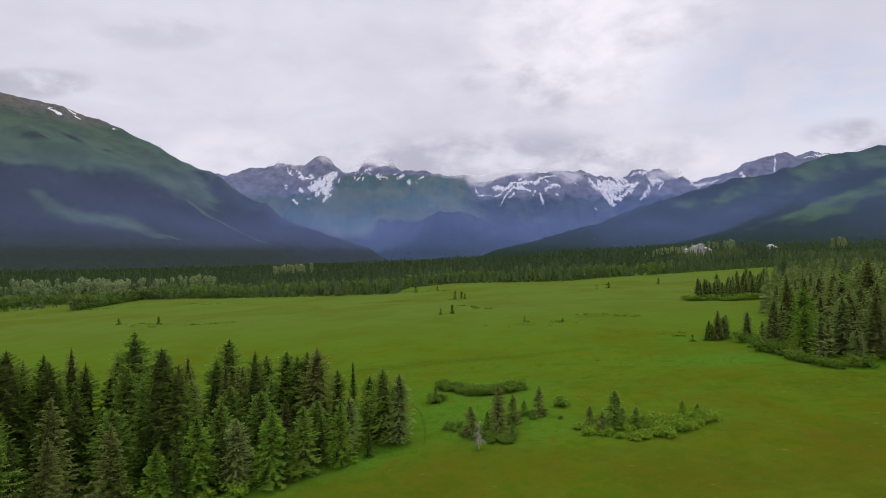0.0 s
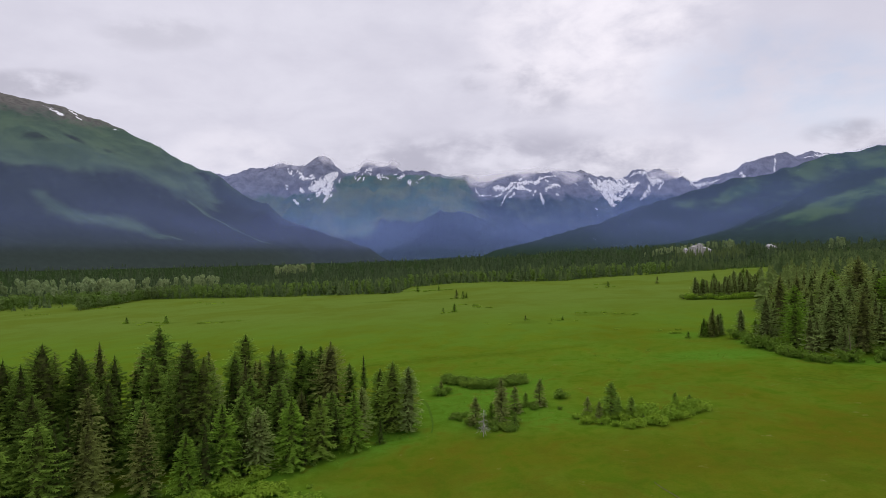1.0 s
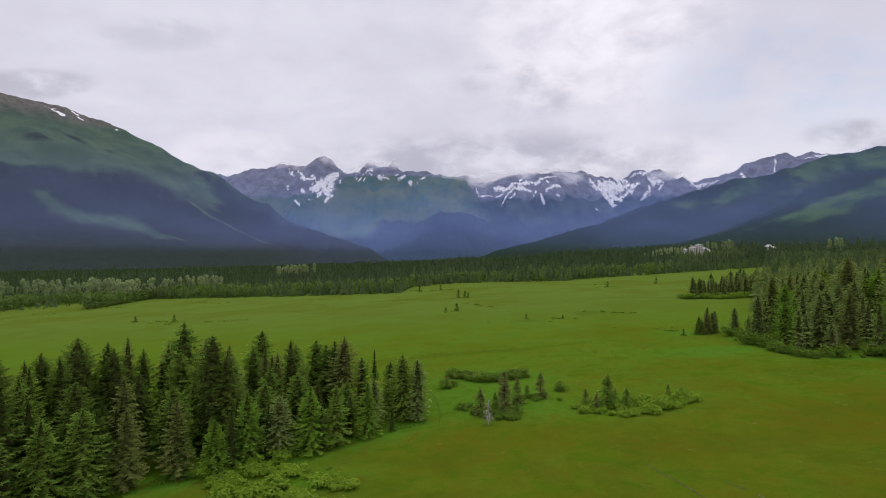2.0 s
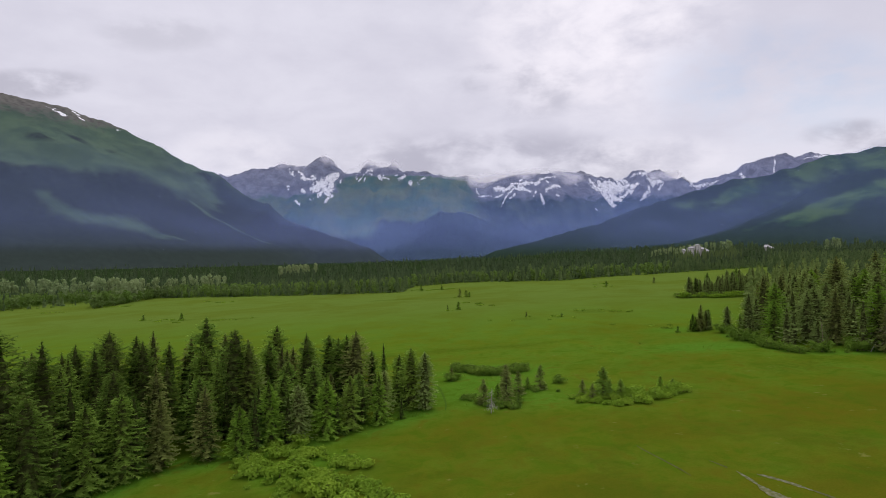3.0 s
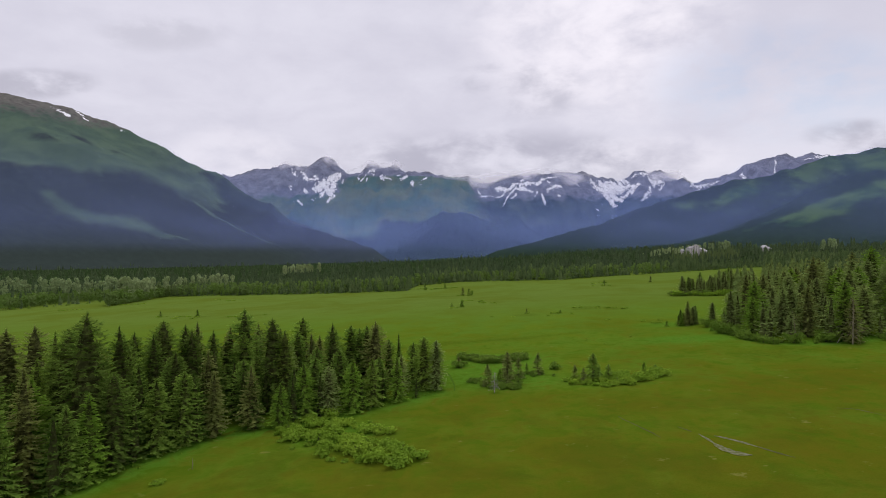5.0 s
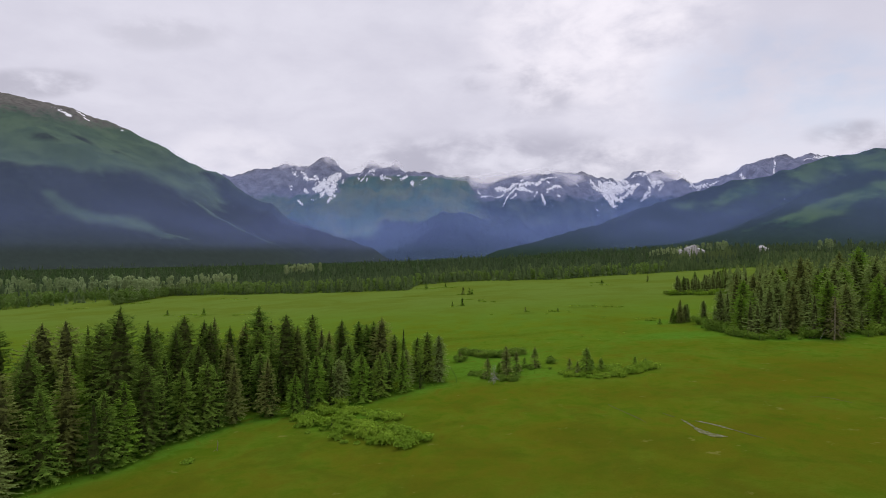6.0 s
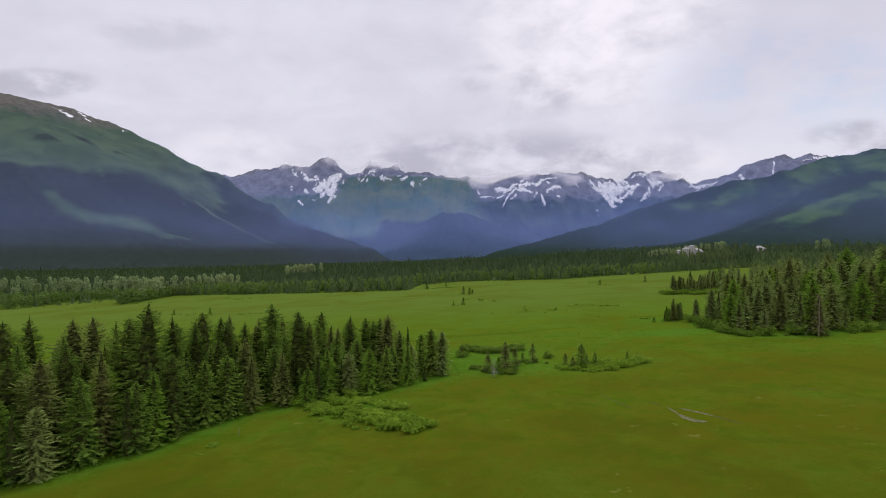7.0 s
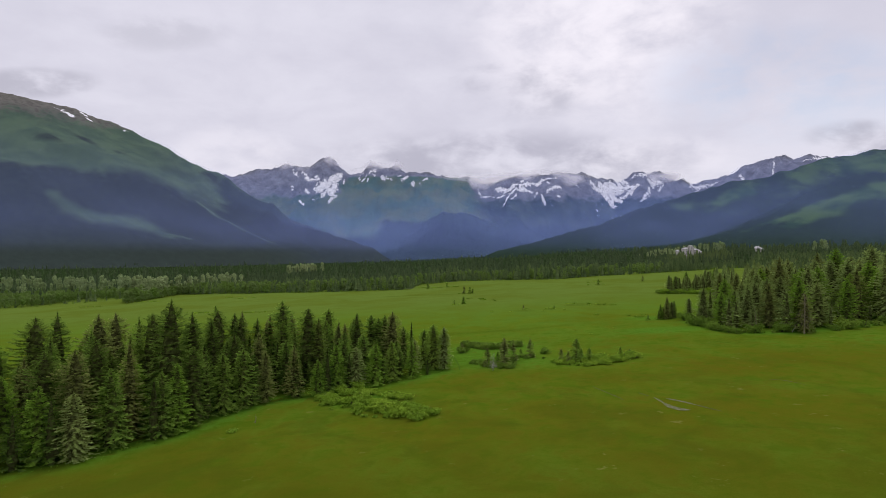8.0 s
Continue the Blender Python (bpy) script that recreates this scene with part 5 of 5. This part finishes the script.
BACK_WOOD = [(142, 240), (156, 268), (178, 320), (214, 372), (262, 430), (330, 480), (420, 420), (330, 250), (240, 262), (190, 262)]
BACK = scatter(BACK_WOOD, 7.4, 2600, random.Random(19), [])
brng = random.Random(29)
BEFORE = scatter([(172, 394), (205, 392), (235, 415), (256, 460), (240, 462), (205, 416), (178, 402)], 3.1, 900, brng, [])
thicket("spruce_thicket", BEFORE, [brng.uniform(7, 14) for _ in BEFORE], 20, "clump of young grey-green spruces out in the meadow", "pale")
CLOSE = [p for p in BACK if p[1] < 0.35 * p[0] + 240]
thicket("spruce_thicket", CLOSE, [brng.uniform(15, 24) for _ in CLOSE], 18, "grey-green spruces standing deep in the pale stand", "pale")
BACK = [p for p in BACK if p not in CLOSE]
bx, by = np.array([p[0] for p in BACK]), np.array([p[1] for p in BACK])
bh = gen.uniform(14, 24, len(bx)) * (1 + 0.2 * fractal(bx / 30, by / 30, 45, 3))
shaggy = [far_tree(16, 9, prng) for _ in range(7)]
tagged(stamp("spruce_wood", shaggy, bx, by, ground_height(bx, by) - 0.3, bh, bh * gen.uniform(1.0, 1.35, len(bx)), NEEDLES["pale"], 6),
       "grey-green spruce wood between the stand and the forest", "forest", kind="stuff")


# ---------------------------------------------------------------- broadleaf groves
def round_tree(rng, lumps, leaves, slim=1.0, small=1.0):
    """A coarse broadleaf crown of height 1 on a short trunk: leafy lumps of loose triangles."""
    co, tris = [], []
    for _ in range(lumps):
        h = rng.uniform(0.25, 0.9)
        wide = 0.22 * slim * (1.15 - h)
        c = Vector((rng.uniform(-wide, wide), rng.uniform(-wide, wide), h))
        r = rng.uniform(0.09, 0.16) * (0.5 + 0.5 * small)
        for _ in range(leaves):
            v = Vector((rng.gauss(0, 1), rng.gauss(0, 1), rng.gauss(0.3, 1))).normalized()
            p, a = c + Vector((v.x * slim, v.y * slim, v.z)) * r * rng.uniform(0.7, 1.05), v.orthogonal().normalized()
            b = v.cross(a)
            k, s = rng.uniform(0, 6.28), rng.uniform(0.04, 0.075) * small
            n = len(co)
            co += [p + s * (a * math.cos(k + j * 2.1) + b * math.sin(k + j * 2.1)) + v * rng.uniform(-0.03, 0.03) for j in range(3)]
            tris.append((n, n + 1, n + 2))
    n = len(co)
    co += [Vector((0.02, 0, 0)), Vector((-0.02, 0, 0)), Vector((0, 0, 0.6))]
    tris.append((n, n + 1, n + 2))
    return np.array([tuple(c) for c in co]), np.array(tris)


crowns = [round_tree(prng, 9, 22) for _ in range(6)]
columns = [round_tree(prng, 15, 20, 0.62, 0.8) for _ in range(6)]
gen = np.random.default_rng(31)


def grove(name, count, slope, behind, height, mat, label):
    """Broadleaf trees over a stretch of the valley: range of x per metre of distance, metres behind the meadow's edge, range of height."""
    u, back = gen.uniform(*slope, count), gen.uniform(*behind, count)
    if mat is POPLAR:   # cottonwoods stand in close clumps
        clump = gen.integers(0, max(1, count // 9), count)
        u, back = u[clump] + 0.011 * gen.standard_normal(count), back[clump] + 12 * gen.standard_normal(count)
    d = np.full(count, 700.0)
    for _ in range(12):
        d = edge_y(d * u) + back
    gh = gen.uniform(*height, count) if mat is not POPLAR else height[0] + (height[1] - height[0]) * gen.random(count) ** 1.6
    return tagged(stamp(name, columns if height[0] > 15 else crowns, d * u, d, ground_height(d * u, d) - 0.5, gh, gh * 1.1, mat, 3), label, "trees", kind="stuff")


bushes = [round_tree(prng, 5, 14) for _ in range(6)]
tagged(stamp("willow_fringe", bushes, fringe, back, ground_height(fringe, back) - 0.8, low, low * 1.5, WILLOW, 9), "light green shrubs along the foot of the far forest", "shrubs", kind="stuff")
grove("cottonwood_grove", 110, (-0.82, -0.60), (170, 430), (15.2, 31), POPLAR, "pale grey-green cottonwoods rising over the far spruces")
grove("cottonwood_grove", 130, (-0.60, -0.385), (60, 220), (15.1, 29), POPLAR, "pale grey-green cottonwoods rising over the far spruces")
grove("cottonwood_grove", 36, (-0.27, -0.215), (600, 900), (24, 32), POPLAR, "pale cottonwoods in the middle of the valley")
grove("cottonwood_grove", 34, (0.28, 0.41), (330, 650), (15.5, 20), POPLAR, "pale cottonwoods near the large hotel building")
grove("cottonwood_grove", 30, (0.42, 0.74), (300, 600), (20, 28), POPLAR, "scattered pale cottonwoods below the forested hills")
grove("willow_wood", 640, (-0.88, -0.50), (-10, 170), (6, 14.5), WILLOW_WOOD, "fresh green willow wood at the meadow's low corner")
grove("willow_wood", 240, (-0.62, -0.34), (-2, 60), (7, 17), WILLOW_WOOD, "green broadleaf trees before the cottonwoods")
grove("mixed_wood", 330, (-0.50, 0.40), (-3, 80), (9, 17), WILLOW_WOOD, "light green broadleaf trees scattered through the far spruces")
HOTEL_TREES = scatter([(440, 1060), (560, 1060), (570, 1122), (440, 1126)], 5.0, 900, random.Random(23), [])
hx, hy = np.array([p[0] for p in HOTEL_TREES]), np.array([p[1] for p in HOTEL_TREES])
hh = gen.uniform(10, 19, len(hx)) * (0.75 + 0.5 * (np.sin(hx * 0.35) > 0.2))
tagged(stamp("spruce_wood", finer, hx, hy, ground_height(hx, hy) - 0.3, hh, hh * 1.3, NEEDLES["far"], 7), "spruces hiding the foot of the hotel", "forest", kind="stuff")


# ---------------------------------------------------------------- trail and sedge
TRAIL = rough_material("trodden_grass", (0.072, 0.140, 0.014), (0.088, 0.165, 0.018), 0.8)
tagged(ribbon("trail", [(-3.6, 157), (-1.7, 149.8), (-0.3, 145.3), (0.9, 136.2), (1.6, 126.5), (1.5, 119.5)], [0.2, 0.5, 0.65, 0.6, 0.5, 0.2], TRAIL, 0.05),
       "narrow trodden trail through tall grass by the stand", "trail", kind="structure")

SEDGE = needle_material("sedge_blades", (0.190, 0.330, 0.024), (0.250, 0.400, 0.045))


def tuft_pattern(rng):
    co, tris = [], []
    for _ in range(5):
        a, lean = rng.uniform(0, 6.28), rng.uniform(0.2, 0.7)
        n = len(co)
        ca, sa = math.cos(a), math.sin(a)
        co += [(-0.10 * sa, 0.10 * ca, 0), (0.10 * sa, -0.10 * ca, 0), (lean * ca, lean * sa, rng.uniform(0.6, 1.0))]
        tris.append((n, n + 1, n + 2))
    return np.array(co), np.array(tris)


gen = np.random.default_rng(77)
sx, sy = gen.uniform(-110, 170, 40000), 20 + 230 * gen.random(40000)
keep = lush_cover(sx, sy, 0) + 0.14 * gen.standard_normal(40000) > 0.84
sx, sy = sx[keep], sy[keep]
sh = gen.uniform(0.3, 0.8, len(sx))
tagged(stamp("tall_grass", [tuft_pattern(prng) for _ in range(5)], sx, sy, ground_height(sx, sy) - 0.06, sh, sh * 1.1, SEDGE, 4),
       "tall fresh green grass along the trees and thickets", "grass", kind="stuff")


# ---------------------------------------------------------------- buildings
def box(x0, y0, z0, x1, y1, z1):
    co = [(x, y, z) for z in (z0, z1) for x, y in ((x0, y0), (x1, y0), (x1, y1), (x0, y1))]
    return co, [(3, 2, 1, 0), (4, 5, 6, 7), (0, 1, 5, 4), (1, 2, 6, 5), (2, 3, 7, 6), (3, 0, 4, 7)]


def hip_roof(x0, y0, x1, y1, z, rise, inset, over=0.8):
    x0, y0, x1, y1 = x0 - over, y0 - over, x1 + over, y1 + over
    ym = (y0 + y1) / 2
    co = [(x0, y0, z), (x1, y0, z), (x1, y1, z), (x0, y1, z), (x0 + inset, ym, z + rise), (x1 - inset, ym, z + rise), (x0, y0, z - 0.4), (x1, y0, z - 0.4), (x1, y1, z - 0.4), (x0, y1, z - 0.4)]
    return co, [(0, 1, 5, 4), (2, 3, 4, 5), (1, 2, 5, 5), (3, 0, 4, 4), (6, 7, 1, 0), (7, 8, 2, 1), (8, 9, 3, 2), (9, 6, 0, 3)]


def faces_object(name, shape, mat, parent, label=""):
    co, faces = shape
    me = bpy.data.meshes.new(name)
    me.from_pydata(co, [], [tuple(dict.fromkeys(f)) for f in faces])
    me.materials.append(mat)
    return part(name, new(name, me), parent, label)


PLASTER = rough_material("cream_plaster", (0.60, 0.57, 0.52), (0.70, 0.67, 0.62), 0.3, 0.9, 0.2)
ROOFING = rough_material("pale_grey_roofing", (0.52, 0.50, 0.50), (0.66, 0.64, 0.63), 0.4, 0.6, 0.3)
GLASS = rough_material("dark_window_glass", (0.22, 0.215, 0.22), (0.34, 0.33, 0.33), 0.5, 0.12, 0.02, specular=0.6)


def building(name, blocks, label, x, y, turn, base):
    """A building of several wings, each (x0, x1, depth, height, roof rise), with rows of windows in its front and ends."""
    house = thing(name, label, "building")
    pane, bar = None, None
    for x0, x1, y0, depth, height, rise in blocks:
        wall = faces_object("wall", box(x0, y0, -8, x1, y0 + depth, height), PLASTER, house)
        faces_object("roof", hip_roof(x0, y0, x1, y0 + depth, height + 0.02, rise, min(depth * 0.5, (x1 - x0) * 0.3)), ROOFING, house, "pale grey roof")
        cols, rows = max(1, int((x1 - x0) / 4.2)), max(1, int(height / 3.4))
        for r in range(rows):
            for c in range(cols):
                wx, wz = x0 + (c + 0.5) * (x1 - x0) / cols, height - 2.1 - 3.4 * r
                if pane is None:
                    win = faces_object("window", box(-0.95, -0.06, -0.85, 0.95, 0.1, 0.85), GLASS, house, "dark window")
                    pane = win.data
                    bar = faces_object("frame", box(-1.05, -0.10, -0.95, 1.05, 0.0, -0.85), PLASTER, win, "cream sill and frame").data
                else:
                    win = part("window", new("window", pane), house, "dark window")
                    part("frame", new("frame", bar), win, "cream sill and frame")
                win.location = (wx, y0, wz)
    house.matrix_basis = pose(x, y, float(ground_height(x, y)) + base, 0, 0, turn)
    return house


building("hotel", [(-4, 10, 3, 14, 21, 0.9), (-1, 6, 0, 6, 23.5, 1.2), (-11, -4, 1.5, 14, 17.5, 2.0), (10, 19, 0, 14, 15.5, 3.0), (19, 27, 3, 13, 12, 4), (-29, -24, 0, 6, 13, 2.5)],
         "large cream hotel with stepped wings and pale roofs among trees", 503, 1135, 8, 3)
building("lodge", [(-7, 5, 0, 12, 8, 5), (5, 11, 2, 9, 6, 3.5)], "white gabled lodge half hidden in the forest", 668, 1180, -12, -0.5)
